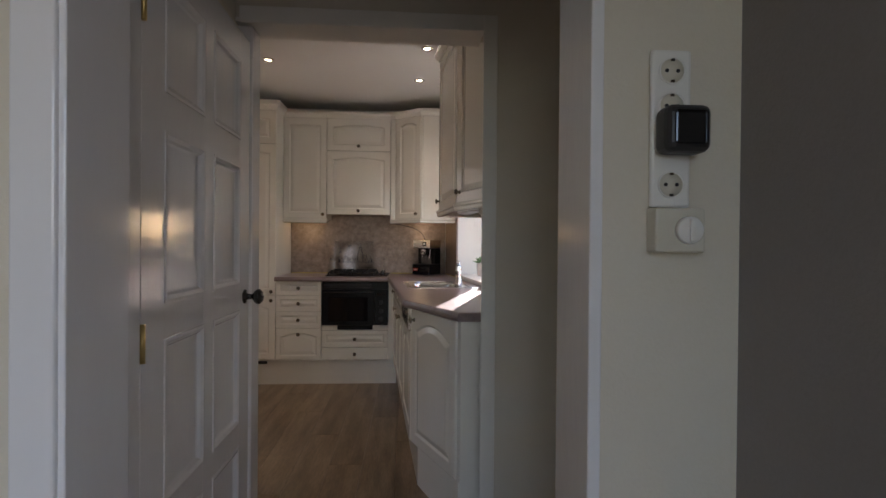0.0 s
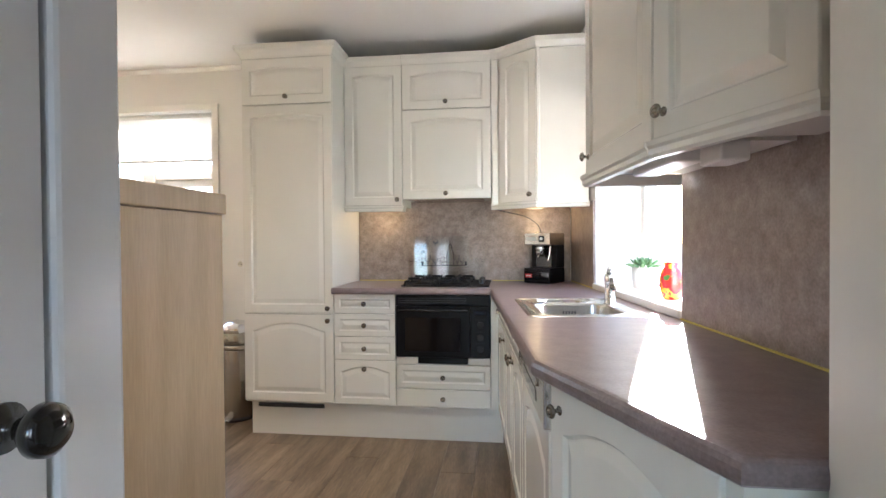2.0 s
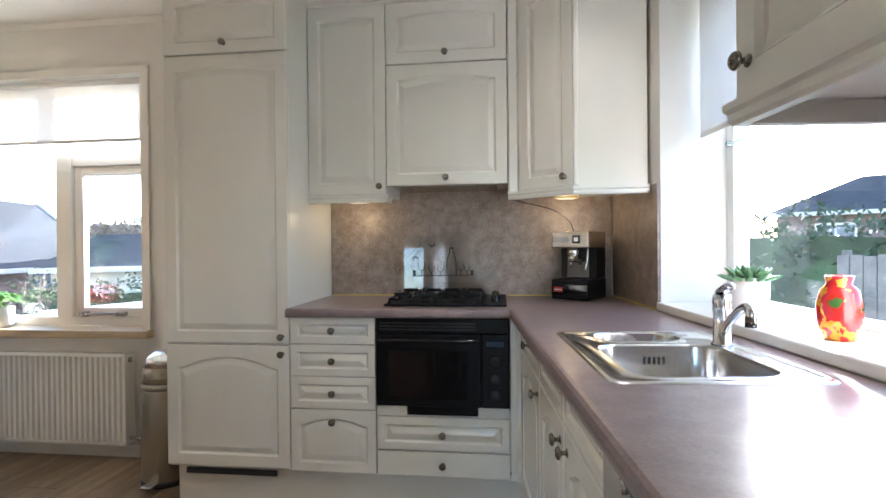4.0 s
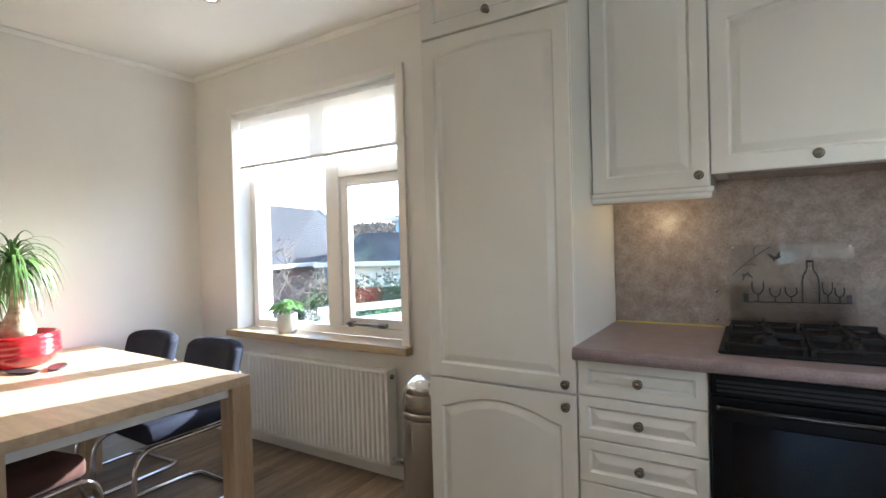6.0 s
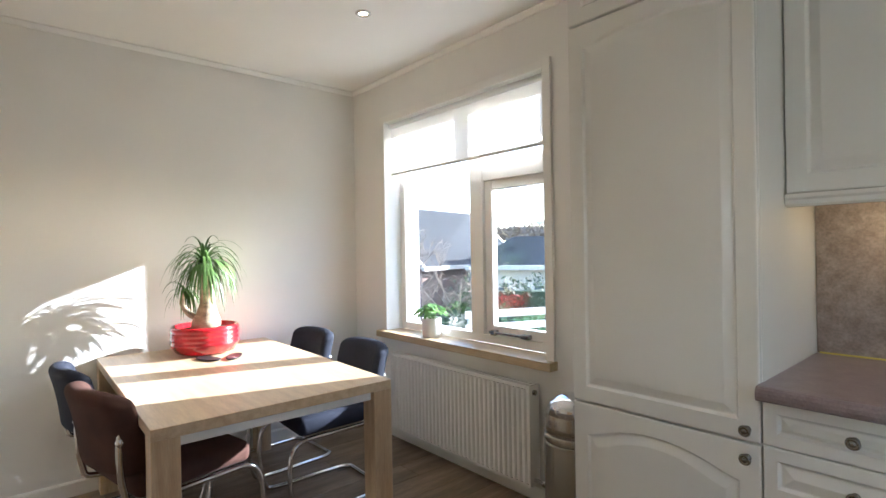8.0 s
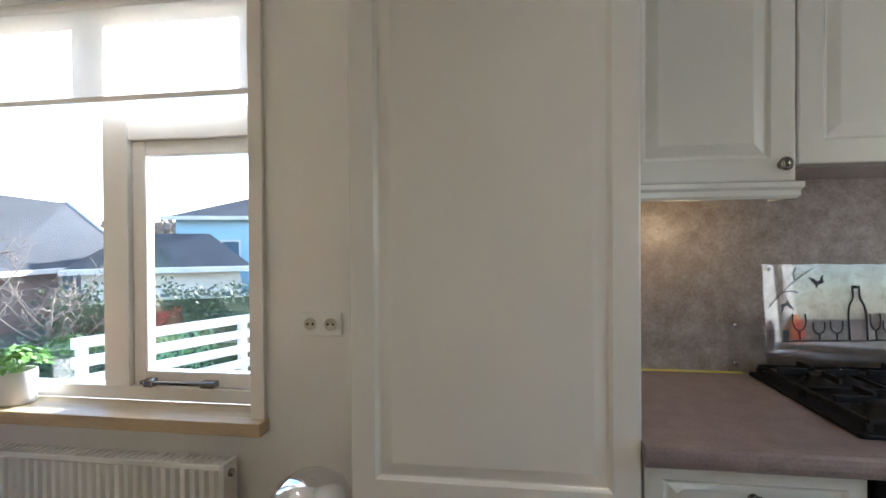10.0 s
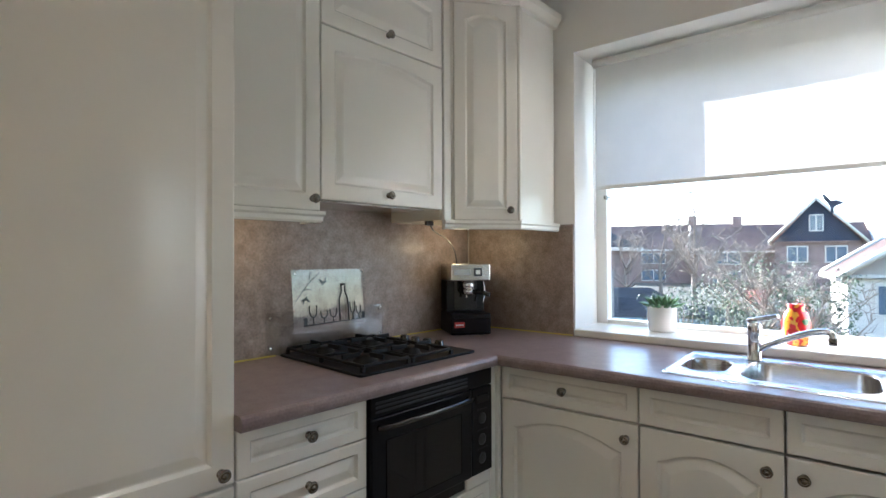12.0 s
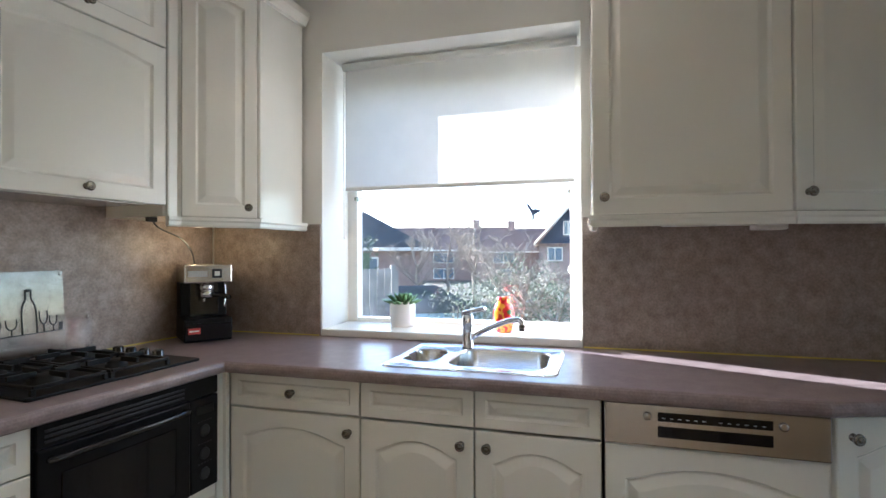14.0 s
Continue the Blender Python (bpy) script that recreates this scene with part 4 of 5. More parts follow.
strap_leaves(palm, (0, 0, 0.385), 150, 0.335, 1.5, 0.40)
strap_leaves(palm, (-0.095, -0.09, 0.22), 34, 0.22, 1.4, 0.42)
for dx, dy, r in ((-3.56, 3.99, 20), (-3.52, 4.12, -30)):
    d = thing("leaf_dish", (dx, dy, 0.7705), "small flat dark leaf-shaped dish on the table", "dish", "table dishes", rz=r)
    bm = lathe([(0.03, 0), (0.05, 0.003), (0.056, 0.010), (0.052, 0.011), (0.02, 0.006)], 24)
    bm.transform(Matrix.Diagonal((1.7, 0.75, 1, 1)))
    part("bowl", bm, DARKPLASTIC, d)

# radiator
rad = thing("radiator", (-3.50, 5.30, 0.0), "white ribbed panel radiator below the dining window", "radiator")
RW = 1.26
outl = [(0.012, -0.03), (0.012, -0.098)]
nrib = 34
for k in range(nrib):
    x = 0.02 + (RW - 0.04) * k / nrib
    st = (RW - 0.04) / nrib
    outl += [(x + st * 0.08, -0.098), (x + st * 0.28, -0.112), (x + st * 0.72, -0.112), (x + st * 0.92, -0.098)]
outl += [(RW - 0.012, -0.098), (RW - 0.012, -0.03)]
part("front_panel", slab(outl, 0.125, 0.625), RADIATOR, rad)
part("side_cover", box(0.0, 0.011, -0.104, -0.02, 0.11, 0.645, 0.003), RADIATOR, rad)
part("side_cover", box(RW - 0.011, RW, -0.104, -0.02, 0.11, 0.645, 0.003), RADIATOR, rad)
part("rim", box(0.012, RW - 0.012, -0.106, -0.095, 0.626, 0.645, 0.003), RADIATOR, rad)
part("rim", box(0.012, RW - 0.012, -0.106, -0.095, 0.105, 0.124, 0.003), RADIATOR, rad)
for k in range(42):
    x = 0.02 + (RW - 0.04) * k / 42
    part("grille_bar", box(x, x + 0.012, -0.094, -0.022, 0.636, 0.640), RADIATOR, rad)
for xx in (0.25, RW - 0.25):
    part("bracket", box(xx - 0.015, xx + 0.015, -0.03, -0.001, 0.15, 0.60), RADIATOR, rad)
part("plug", lathe([(0.014, 0), (0.014, 0.012), (0.007, 0.014)], 16, None, pose(RW, -0.065, 0.605, 0, 90, 0)), PEWTER, rad)
part("valve", lathe([(0.012, 0), (0.012, 0.05), (0.018, 0.055), (0.018, 0.08)], 16, None, pose(RW + 0.002, -0.065, 0.14, 0, 90, 0)), CHROME, rad)

# waste bin
bin_ = thing("waste_bin", (-1.865, 5.05, 0), "tall warm grey round bin with a domed flap lid", "bin")
part("base_ring", lathe([(0.135, 0), (0.137, 0.012), (0.134, 0.025)], 36), DARKPLASTIC, bin_)
part("body", lathe([(0.130, 0.0255), (0.132, 0.03), (0.132, 0.50), (0.130, 0.512)], 40), BIN, bin_)
part("collar", lathe([(0.1335, 0.513), (0.1345, 0.52), (0.1345, 0.535), (0.131, 0.545)], 40), BIN, bin_)
part("dome", lathe([(0.131, 0.546), (0.131, 0.58), (0.122, 0.63), (0.098, 0.675), (0.06, 0.70), (0.01, 0.71)], 40), BIN, bin_, "domed lid")
part("flap", lathe([(0.1235, 0.631), (0.1005, 0.6765), (0.0615, 0.7025), (0.012, 0.7125)], 40, None, pose(0, -0.001, 0.0005)), CHROME, bin_, "chrome push cap")
part("pedal", box(-0.03, 0.03, -0.19, -0.125, 0.02, 0.035, 0.005), STEEL, bin_)

# beech highboard beside the doorway
hb = thing("beech_highboard", (-1.542, 2.310, 0), "plain light beech highboard standing beside the doorway", "cabinet")
part("side_panel", box(0.872, 0.892, 0.006, 0.50, 0.0, 1.348, 0.001), BEECH, hb)
part("side_panel", box(0.0, 0.02, 0.006, 0.50, 0.0, 1.348, 0.001), BEECH, hb)
part("back_panel", box(0.021, 0.871, 0.006, 0.016, 0.05, 1.348), BEECH, hb)
part("top", box(-0.008, 0.900, 0.003, 0.508, 1.350, 1.402, 0.003), BEECH, hb)
part("base", box(0.022, 0.870, 0.03, 0.49, 0.0, 0.07), BEECH, hb)
for k in range(2):
    d = part("door", box(0.022 + 0.425 * k, 0.445 + 0.425 * k, 0.482, 0.500, 0.072, 1.346, 0.001), BEECH, hb)
    part("knob", lathe([(0.006, 0), (0.006, 0.012), (0.013, 0.018), (0.013, 0.024), (0.008, 0.028)], 16, None, pose(0.42 + 0.05 * k, 0.500, 0.75, -90)), STEEL, d)

# sink and tap
def rrect(cx, cy, w, h, r, n=6):
    pts = []
    for k, (sx, sy) in enumerate(((1, 1), (-1, 1), (-1, -1), (1, -1))):
        for i in range(n + 1):
            a = math.pi / 2 * (k + i / n)
            pts.append((cx + sx * (w / 2 - r) + r * math.cos(a), cy + sy * (h / 2 - r) + r * math.sin(a)))
    return pts


sink = thing("kitchen_sink", (0.387, 3.815, ZT), "stainless steel one and a half bowl sink set in the worktop", "sink", rz=4.4)
bowls = [(-0.005, -0.085, 0.33, 0.355, 0.07, 0.15), (-0.01, 0.205, 0.25, 0.155, 0.072, 0.11)]
bm = bmesh.new()
outer = rrect(0, 0, 0.46, 0.61, 0.035)
lo = [[bm.verts.new((x, y, z)) for x, y in pts] for pts, z in ((outer, 0.0005), (rrect(0, 0, 0.452, 0.602, 0.033), 0.004), (rrect(0, 0, 0.43, 0.58, 0.03), 0.0055), (rrect(0, 0, 0.425, 0.575, 0.03), 0.0025))]
for a, b in zip(lo, lo[1:]):
    for i in range(len(a)):
        bm.faces.new((a[i], a[(i + 1) % len(a)], b[(i + 1) % len(a)], b[i]))
rim_edges = [bm.edges.get((lo[-1][i], lo[-1][(i + 1) % len(lo[-1])])) for i in range(len(lo[-1]))]
for cx, cy, w, h, r, dep in bowls:
    rings = []
    for shrink, z in ((0, 0.0025), (0.004, 0.0045), (0.009, 0.003), (0.014, -0.006), (0.024, -dep + 0.03), (0.04, -dep + 0.008), (0.075, -dep)):
        rings.append([bm.verts.new((x, y, z)) for x, y in rrect(cx, cy, w - shrink, h - shrink, max(0.02, r - shrink / 2))])
    for a, b in zip(rings, rings[1:]):
        for i in range(len(a)):
            bm.faces.new((a[i], a[(i + 1) % len(a)], b[(i + 1) % len(a)], b[i]))
    bm.faces.new(rings[-1])
    rim_edges += [bm.edges.get((rings[0][i], rings[0][(i + 1) % len(rings[0])])) for i in range(len(rings[0]))]
bmesh.ops.triangle_fill(bm, use_beauty=True, use_dissolve=False, edges=rim_edges)
part("basin", smooth(bm), SINKSTEEL, sink)
for cx, cy, w, h, r, dep in bowls:
    part("strainer", lathe([(0.04, -dep + 0.0005), (0.041, -dep + 0.003), (0.03, -dep + 0.002), (0.012, -dep + 0.006), (0.004, -dep + 0.007)], 24, None, pose(cx, cy, 0)), CHROME, sink)
for k in range(5):
    part("overflow_slot", box(-0.03 + 0.013 * k, -0.024 + 0.013 * k, 0.0815, 0.0835, -0.05, -0.03, 0.001), DARKPLASTIC, sink)
tap = thing("mixer_tap", (0.562, 3.915, ZT + 0.003), "chrome single-lever mixer tap with a swivel spout", "tap", rz=-98)
part("body", lathe([(0.027, 0), (0.027, 0.004), (0.023, 0.008), (0.022, 0.085), (0.0235, 0.09), (0.0235, 0.12), (0.021, 0.135)], 28), CHROME, tap)
part("spout", tube([(0.012, 0, 0.035), (0.05, 0, 0.062), (0.11, 0, 0.092), (0.17, 0, 0.117), (0.215, 0, 0.126), (0.232, 0, 0.120), (0.235, 0, 0.105)], 0.0110, 14), CHROME, tap)
part("aerator", lathe([(0.0125, 0), (0.0125, 0.024)], 18, None, pose(0.235, 0, 0.083)), PEWTER, tap)
lev = box(-0.022, 0.085, -0.014, 0.014, 0.0, 0.018, 0.007, seg=3)
lev.transform(pose(0, 0, 0.136, 0, -14, 0))
part("lever", smooth(lev), CHROME, tap)

# hob
hob = thing("gas_hob", (-0.58, 4.762, ZT), "black four-burner gas hob with cast iron pan supports", "hob")
part("plate", slab(rrect(0.285, 0.255, 0.57, 0.51, 0.012), 0.0005, 0.010, 0.003), HOBBLACK, hob)
for cx, cy, r in ((0.125, 0.135, 0.045), (0.125, 0.385, 0.034), (0.345, 0.135, 0.034), (0.345, 0.385, 0.045)):
    part("burner", lathe([(r + 0.012, 0.010), (r + 0.010, 0.014), (r, 0.016), (r, 0.024), (r * 0.82, 0.026), (r * 0.8, 0.036), (r * 0.7, 0.040), (0.004, 0.041)], 28, None, pose(cx, cy, 0)), IRON, hob)
for cx in (0.125, 0.345):
    g = bmesh.new()
    for y0 in (0.02, 0.49):
        box(cx - 0.10, cx + 0.10, y0 - 0.005, y0 + 0.005, 0.026, 0.036, 0.002, g)
    for x0 in (cx - 0.10, cx + 0.10):
        box(x0 - 0.005, x0 + 0.005, 0.02, 0.49, 0.026, 0.036, 0.002, g)
    for cy in (0.135, 0.385):
        for a in range(4):
            bar = box(0.024, 0.10, -0.005, 0.005, 0.036, 0.052, 0.002)
            join(g, bar, pose(cx, cy, 0, 0, 0, 90 * a))
    box(cx - 0.10, cx + 0.10, 0.255, 0.265, 0.026, 0.036, 0.002, g)
    for x0 in (cx - 0.10, cx + 0.10):
        for y0 in (0.02, 0.26, 0.49):
            box(x0 - 0.006, x0 + 0.006, y0 - 0.006, y0 + 0.006, 0.010, 0.027, bm=g)
    part("pan_support", g, IRON, hob)
for k in range(4):
    part("knob", lathe([(0.021, 0.010), (0.019, 0.014), (0.018, 0.036), (0.014, 0.040)], 20, None, pose(0.515, 0.15 + 0.07 * k, 0)), BLACKKNOB, hob)

# two clear panels behind the hob, one printed with a bottle and glasses
pn2 = thing("clear_splash_panel", (-0.632, 5.2855, ZT + 0.002), "long clear acrylic splash panel fixed behind the hob", "splash panel")
part("sheet", box(0, 0.577, -0.005, 0, 0, 0.165, 0.001), CLEARPANEL, pn2)
for xx in (0.02, 0.557):
    part("screw", lathe([(0.007, 0), (0.006, 0.003), (0.002, 0.004)], 14, None, pose(xx, -0.005, 0.145, 90)), STEEL, pn2)
    part("screw", lathe([(0.007, 0), (0.006, 0.003), (0.002, 0.004)], 14, None, pose(xx, -0.005, 0.03, 90)), STEEL, pn2)
pn1 = thing("printed_glass_panel", (-0.563, 5.19, ZT + 0.012), "clear glass splash panel printed with a bottle and wine glasses", "splash panel", rz=8.5)
sheet = box(0, 0.395, -0.005, 0, 0, 0.322, 0.001)
sheet.transform(pose(0, 0, 0, -4.2, 0, 0))
part("sheet", sheet, CLEARPANEL, pn1)


def print_line(points, r=0.0022):
    bm = tube([(x, -0.0075 + 0.0734 * z, z) for x, z in points], r, 6)
    return part("printed_outline", bm, DARKPLASTIC, pn1)


def wine_glass(x, z, h, w):
    print_line([(x - w, z + h), (x - w, z + h * 0.65), (x - w * 0.6, z + h * 0.45), (x, z + h * 0.38), (x + w * 0.6, z + h * 0.45), (x + w, z + h * 0.65), (x + w, z + h)])
    print_line([(x, z + h * 0.38), (x, z + h * 0.1), (x, z + 0.002)])
    print_line([(x - w * 0.8, z), (x + w * 0.8, z)])


bz = 0.105
for x, h, w in ((0.095, 0.075, 0.018), (0.15, 0.052, 0.016), (0.20, 0.055, 0.017), (0.31, 0.075, 0.014), (0.345, 0.055, 0.013)):
    wine_glass(x, bz, h, w)
print_line([(0.235, bz), (0.235, bz + 0.07), (0.240, bz + 0.10), (0.250, bz + 0.12), (0.250, bz + 0.15)], 0.003)
print_line([(0.285, bz), (0.285, bz + 0.07), (0.280, bz + 0.10), (0.270, bz + 0.12), (0.270, bz + 0.15)], 0.003)
print_line([(0.250, bz + 0.15), (0.270, bz + 0.15)], 0.005)
print_line([(0.045, bz - 0.001), (0.38, bz - 0.001)], 0.0022)
part("printed_tumbler", box(0.048, 0.064, 0.001, 0.0022, bz, bz + 0.03), DARKPLASTIC, pn1)
part("printed_tumbler", box(0.365, 0.380, 0.001, 0.0022, bz, bz + 0.028), DARKPLASTIC, pn1)

def printed_bird(cx, cz, k):
    """A small flying bird in the print."""
    own = bmesh.new()
    pts = [(-0.026, 0.014), (-0.012, 0.010), (-0.004, 0.002), (0.004, 0.004), (0.010, 0.018), (0.016, 0.024), (0.013, 0.006), (0.020, 0.002), (0.010, -0.004), (0.0, -0.007), (-0.006, -0.018), (-0.010, -0.006), (-0.018, 0.002)]
    f = own.faces.new([own.verts.new((cx + x * k, -0.0065 + 0.0734 * (cz + z * k), cz + z * k)) for x, z in pts])
    bmesh.ops.solidify(own, geom=[f], thickness=0.0008)
    return part("printed_bird", own, PRINTGREY, pn1)


printed_bird(0.155, 0.270, 1.0)
printed_bird(0.060, 0.205, -0.9)
for line in ([(0.012, 0.20), (0.05, 0.24), (0.09, 0.275), (0.14, 0.31)], [(0.05, 0.24), (0.075, 0.245), (0.095, 0.24)], [(0.09, 0.275), (0.085, 0.295), (0.095, 0.312)]):
    part("printed_branch", tube([(x, -0.0065 + 0.0734 * z, z) for x, z in line], 0.0016, 5), PRINTGREY, pn1)
for xx in (0.016, 0.379):
    part("screw", lathe([(0.006, 0), (0.005, 0.002), (0.002, 0.003)], 12, None, pose(xx, 0.017, 0.308, 90)), STEEL, pn1)

# coffee machine in the corner
cof = thing("espresso_machine", (0.315, 5.065, ZT), "black and steel espresso machine standing in the corner", "coffee machine", rz=-33)
part("drip_base", box(-0.10, 0.10, -0.02, 0.20, 0.003, 0.105, 0.006), BLACK, cof)
part("drip_tray", box(-0.092, 0.092, -0.024, -0.019, 0.085, 0.10, 0.002), BLACK, cof)
part("drawer_rim", box(-0.095, 0.095, -0.0235, -0.0195, 0.012, 0.08, 0.002), BLACKGLASS, cof)
part("label", box(-0.085, -0.035, -0.0255, -0.0232, 0.04, 0.066), REDLABEL, cof, "small red label")
part("label_print", box(-0.080, -0.040, -0.0262, -0.0253, 0.049, 0.056), WHITEPLASTIC, cof)
part("column", box(-0.098, 0.098, 0.085, 0.198, 0.106, 0.262, 0.004), BLACK, cof)
part("back_plate", box(-0.06, 0.06, 0.080, 0.0845, 0.108, 0.26, 0.001), BLACKKNOB, cof)
hd = part("head", box(-0.10, 0.10, -0.015, 0.20, 0.263, 0.345, 0.006), STEEL, cof, "brushed steel head")
part("switch_panel", box(0.015, 0.055, -0.018, -0.0145, 0.285, 0.325, 0.001), DARKPLASTIC, hd)
part("switch", box(0.024, 0.046, -0.021, -0.0175, 0.295, 0.315, 0.002), WHITEPLASTIC, hd)
part("badge", box(-0.085, -0.005, -0.0165, -0.0145, 0.292, 0.318, 0.001), PAPER, hd)
part("group_head", lathe([(0.026, 0.225), (0.030, 0.235), (0.030, 0.262)], 24, None, pose(0.0, 0.03, 0)), CHROME, cof)
pf = part("portafilter", lathe([(0.012, 0.19), (0.026, 0.198), (0.030, 0.224)], 24, None, pose(0.0, 0.03, 0)), CHROME, cof)
part("handle", tube([(0.02, 0.01, 0.21), (0.05, -0.03, 0.208), (0.075, -0.07, 0.198)], 0.011, 10), BLACKKNOB, pf)
part("spout", tube([(-0.01, 0.03, 0.195), (-0.012, 0.025, 0.175)], 0.006, 8), CHROME, pf)
part("steam_wand", tube([(0.075, 0.03, 0.265), (0.08, 0.02, 0.22), (0.07, 0.01, 0.15)], 0.004, 8), CHROME, cof)
cab = thing("power_cable", (0, 0, 0), "thin black cable hanging from the wall cabinet to the coffee machine", "cable")
part("wire", tube([(0.02, 5.05, 1.517), (0.05, 5.06, 1.490), (0.12, 5.10, 1.475), (0.24, 5.14, 1.445), (0.32, 5.17, 1.39), (0.345, 5.18, 1.332)], 0.0035, 8), DARKPLASTIC, cab)
part("connector", box(0.0, 0.04, 5.042, 5.062, 1.505, 1.5245, 0.003), DARKPLASTIC, cab)

# small things on the sills
def small_pot(loc, r, h, label, name="plant_pot"):
    root = thing(name, loc, label, "pot", "window sill pots")
    part("pot", lathe([(r * 0.86, 0), (r * 0.9, 0.004), (r, h * 0.5), (r, h - 0.002), (r * 0.97, h), (r * 0.9, h - 0.003), (r * 0.88, h * 0.8)], 36), POT, root)
    part("soil", lathe([(r * 0.88, h * 0.8), (r * 0.87, h * 0.86), (0.004, h * 0.88)], 24), SOIL, root)
    return root


small_pot((0.825, 4.340, 1.0205), 0.063, 0.122, "white cylindrical ceramic pot on the kitchen window sill")
suc = thing("succulent", (0.825, 4.340, 1.126), "green rosette succulent in the white pot", "plant")
suc.scale = (1.3, 1.3, 1.3)
for ring, (cnt, rad_, el, ln) in enumerate(((13, 0.040, 0.35, 0.055), (11, 0.028, 0.75, 0.055), (8, 0.016, 1.1, 0.05), (4, 0.006, 1.4, 0.042))):
    for k in range(cnt):
        a = 2 * math.pi * (k + 0.5 * ring) / cnt + rng.uniform(-0.1, 0.1)
        lf = lathe([(0.002, -0.006), (0.006, 0.0), (0.0105, ln * 0.45), (0.0085, ln * 0.75), (0.001, ln * 1.05)], 7)
        lf.transform(Matrix.Diagonal((1, 0.5, 1, 1)))
        lf.transform(pose(rad_ * math.cos(a) * 0.6, rad_ * math.sin(a) * 0.6, 0.0, 0, 0, math.degrees(a)) @ pose(0, 0, 0, 0, 90 - math.degrees(el), 0) @ pose(0, 0, 0, 0, 0, 90))
        part("leaf", lf, SUCCULENT, suc)
small_pot((-3.20, 5.335, 0.7755), 0.066, 0.13, "white cylindrical ceramic pot on the oak window sill")
herb = thing("herb_plant", (-3.20, 5.335, 0.885), "bushy pale green herb in the white pot", "plant")
for k in range(150):
    a, rr = rng.uniform(0, 2 * math.pi), 0.115 * math.sqrt(rng.random())
    h = 0.035 + 0.085 * (1 - (rr / 0.12) ** 2) * rng.uniform(0.5, 1)
    own = bmesh.new()
    sz = rng.uniform(0.014, 0.024)
    vs = [own.verts.new(p) for p in ((-sz, 0, 0), (-sz * 0.3, -sz * 0.6, 0.003), (sz * 0.6, -sz * 0.45, 0.002), (sz * 1.1, 0, -0.004), (sz * 0.6, sz * 0.45, 0.002), (-sz * 0.3, sz * 0.6, 0.003))]
    c = own.verts.new((0, 0, 0.006))
    for i in range(6):
        own.faces.new((c, vs[i], vs[(i + 1) % 6]))
    own.transform(pose(rr * math.cos(a), rr * math.sin(a), h, rng.uniform(-35, 35), rng.uniform(-10, 45), math.degrees(a)))
    part("leaf", smooth(own), LEAFPALE, herb)
for k in range(12):
    a = 2 * math.pi * k / 12
    part("stem", tube([(0.01 * math.cos(a), 0.01 * math.sin(a), 0), (0.03 * math.cos(a), 0.03 * math.sin(a), 0.04), (0.055 * math.cos(a), 0.055 * math.sin(a), 0.075)], 0.0018, 5), LEAFPALE, herb)


def patch_mat():
    m = mat("swirled_art_glass", (0.62, 0.03, 0.02), 0.06, vary=0.2, scale=14, fine=90, bump=0.0, coat=0.5)
    n = m.node_tree.nodes
    ramp = [x for x in n if x.bl_idname == "ShaderNodeValToRGB"][0].color_ramp
    ramp.interpolation = "CONSTANT"
    for pos, col in ((0.0, (0.05, 0.13, 0.03, 1)), (0.42, (0.6, 0.02, 0.02, 1)), (0.52, (0.8, 0.34, 0.03, 1)), (0.58, (0.62, 0.03, 0.02, 1)), (0.66, (0.75, 0.65, 0.55, 1))):
        el = ramp.elements.new(pos)
        el.color = col
    return m


vase = thing("art_glass_vase", (0.80, 3.823, 1.0205), "red, orange and green swirled glass vase on the sill", "vase")
part("body", lathe([(0.028, 0), (0.036, 0.006), (0.044, 0.05), (0.044, 0.085), (0.036, 0.118), (0.024, 0.132), (0.028, 0.15), (0.025, 0.152), (0.020, 0.137)], 32), patch_mat(), vase)

vase.scale = (1.1, 1.1, 1.05)


def bird(loc, rz, label):
    root = thing("bird_sticker", loc, label, "sticker", rz=rz)
    own = bmesh.new()
    pts = [(-0.05, 0.055), (-0.035, 0.05), (-0.012, 0.018), (0.01, 0.022), (0.03, 0.012), (0.042, 0.014), (0.032, 0.0), (0.012, -0.008), (0.0, -0.018), (-0.002, -0.045), (-0.016, -0.05), (-0.014, -0.02), (-0.024, 0.004), (-0.04, 0.028)]
    f = own.faces.new([own.verts.new((x * 0.8, 0, z * 0.8)) for x, z in pts])
    bmesh.ops.solidify(own, geom=[f], thickness=0.0008)
    part("silhouette", own, DARKBLUE, root)
    return root


wire = thing("curtain_wire", (0, 0, 0), "thin white curtain wire across the kitchen window", "curtain wire")
part("wire", tube([(0.882, 3.52, 1.665), (0.882, 4.06, 1.658), (0.882, 4.62, 1.665)], 0.003, 6), WHITEPLASTIC, wire)
for yy in (3.525, 4.615):
    part("bracket", box(0.876, 0.904, yy - 0.006, yy + 0.006, 1.655, 1.675, 0.002), PEWTER, wire)
wire.matrix_world = EAST
part("chain", tube([(0.785, 4.632, 2.31), (0.783, 4.634, 1.9), (0.785, 4.632, 1.45)], 0.0022, 6), WHITEPLASTIC, blind_e)
bird(EAST @ Vector((0.931, 3.69, 1.575)), -85, "flat dark bird silhouette stuck on the window pane")

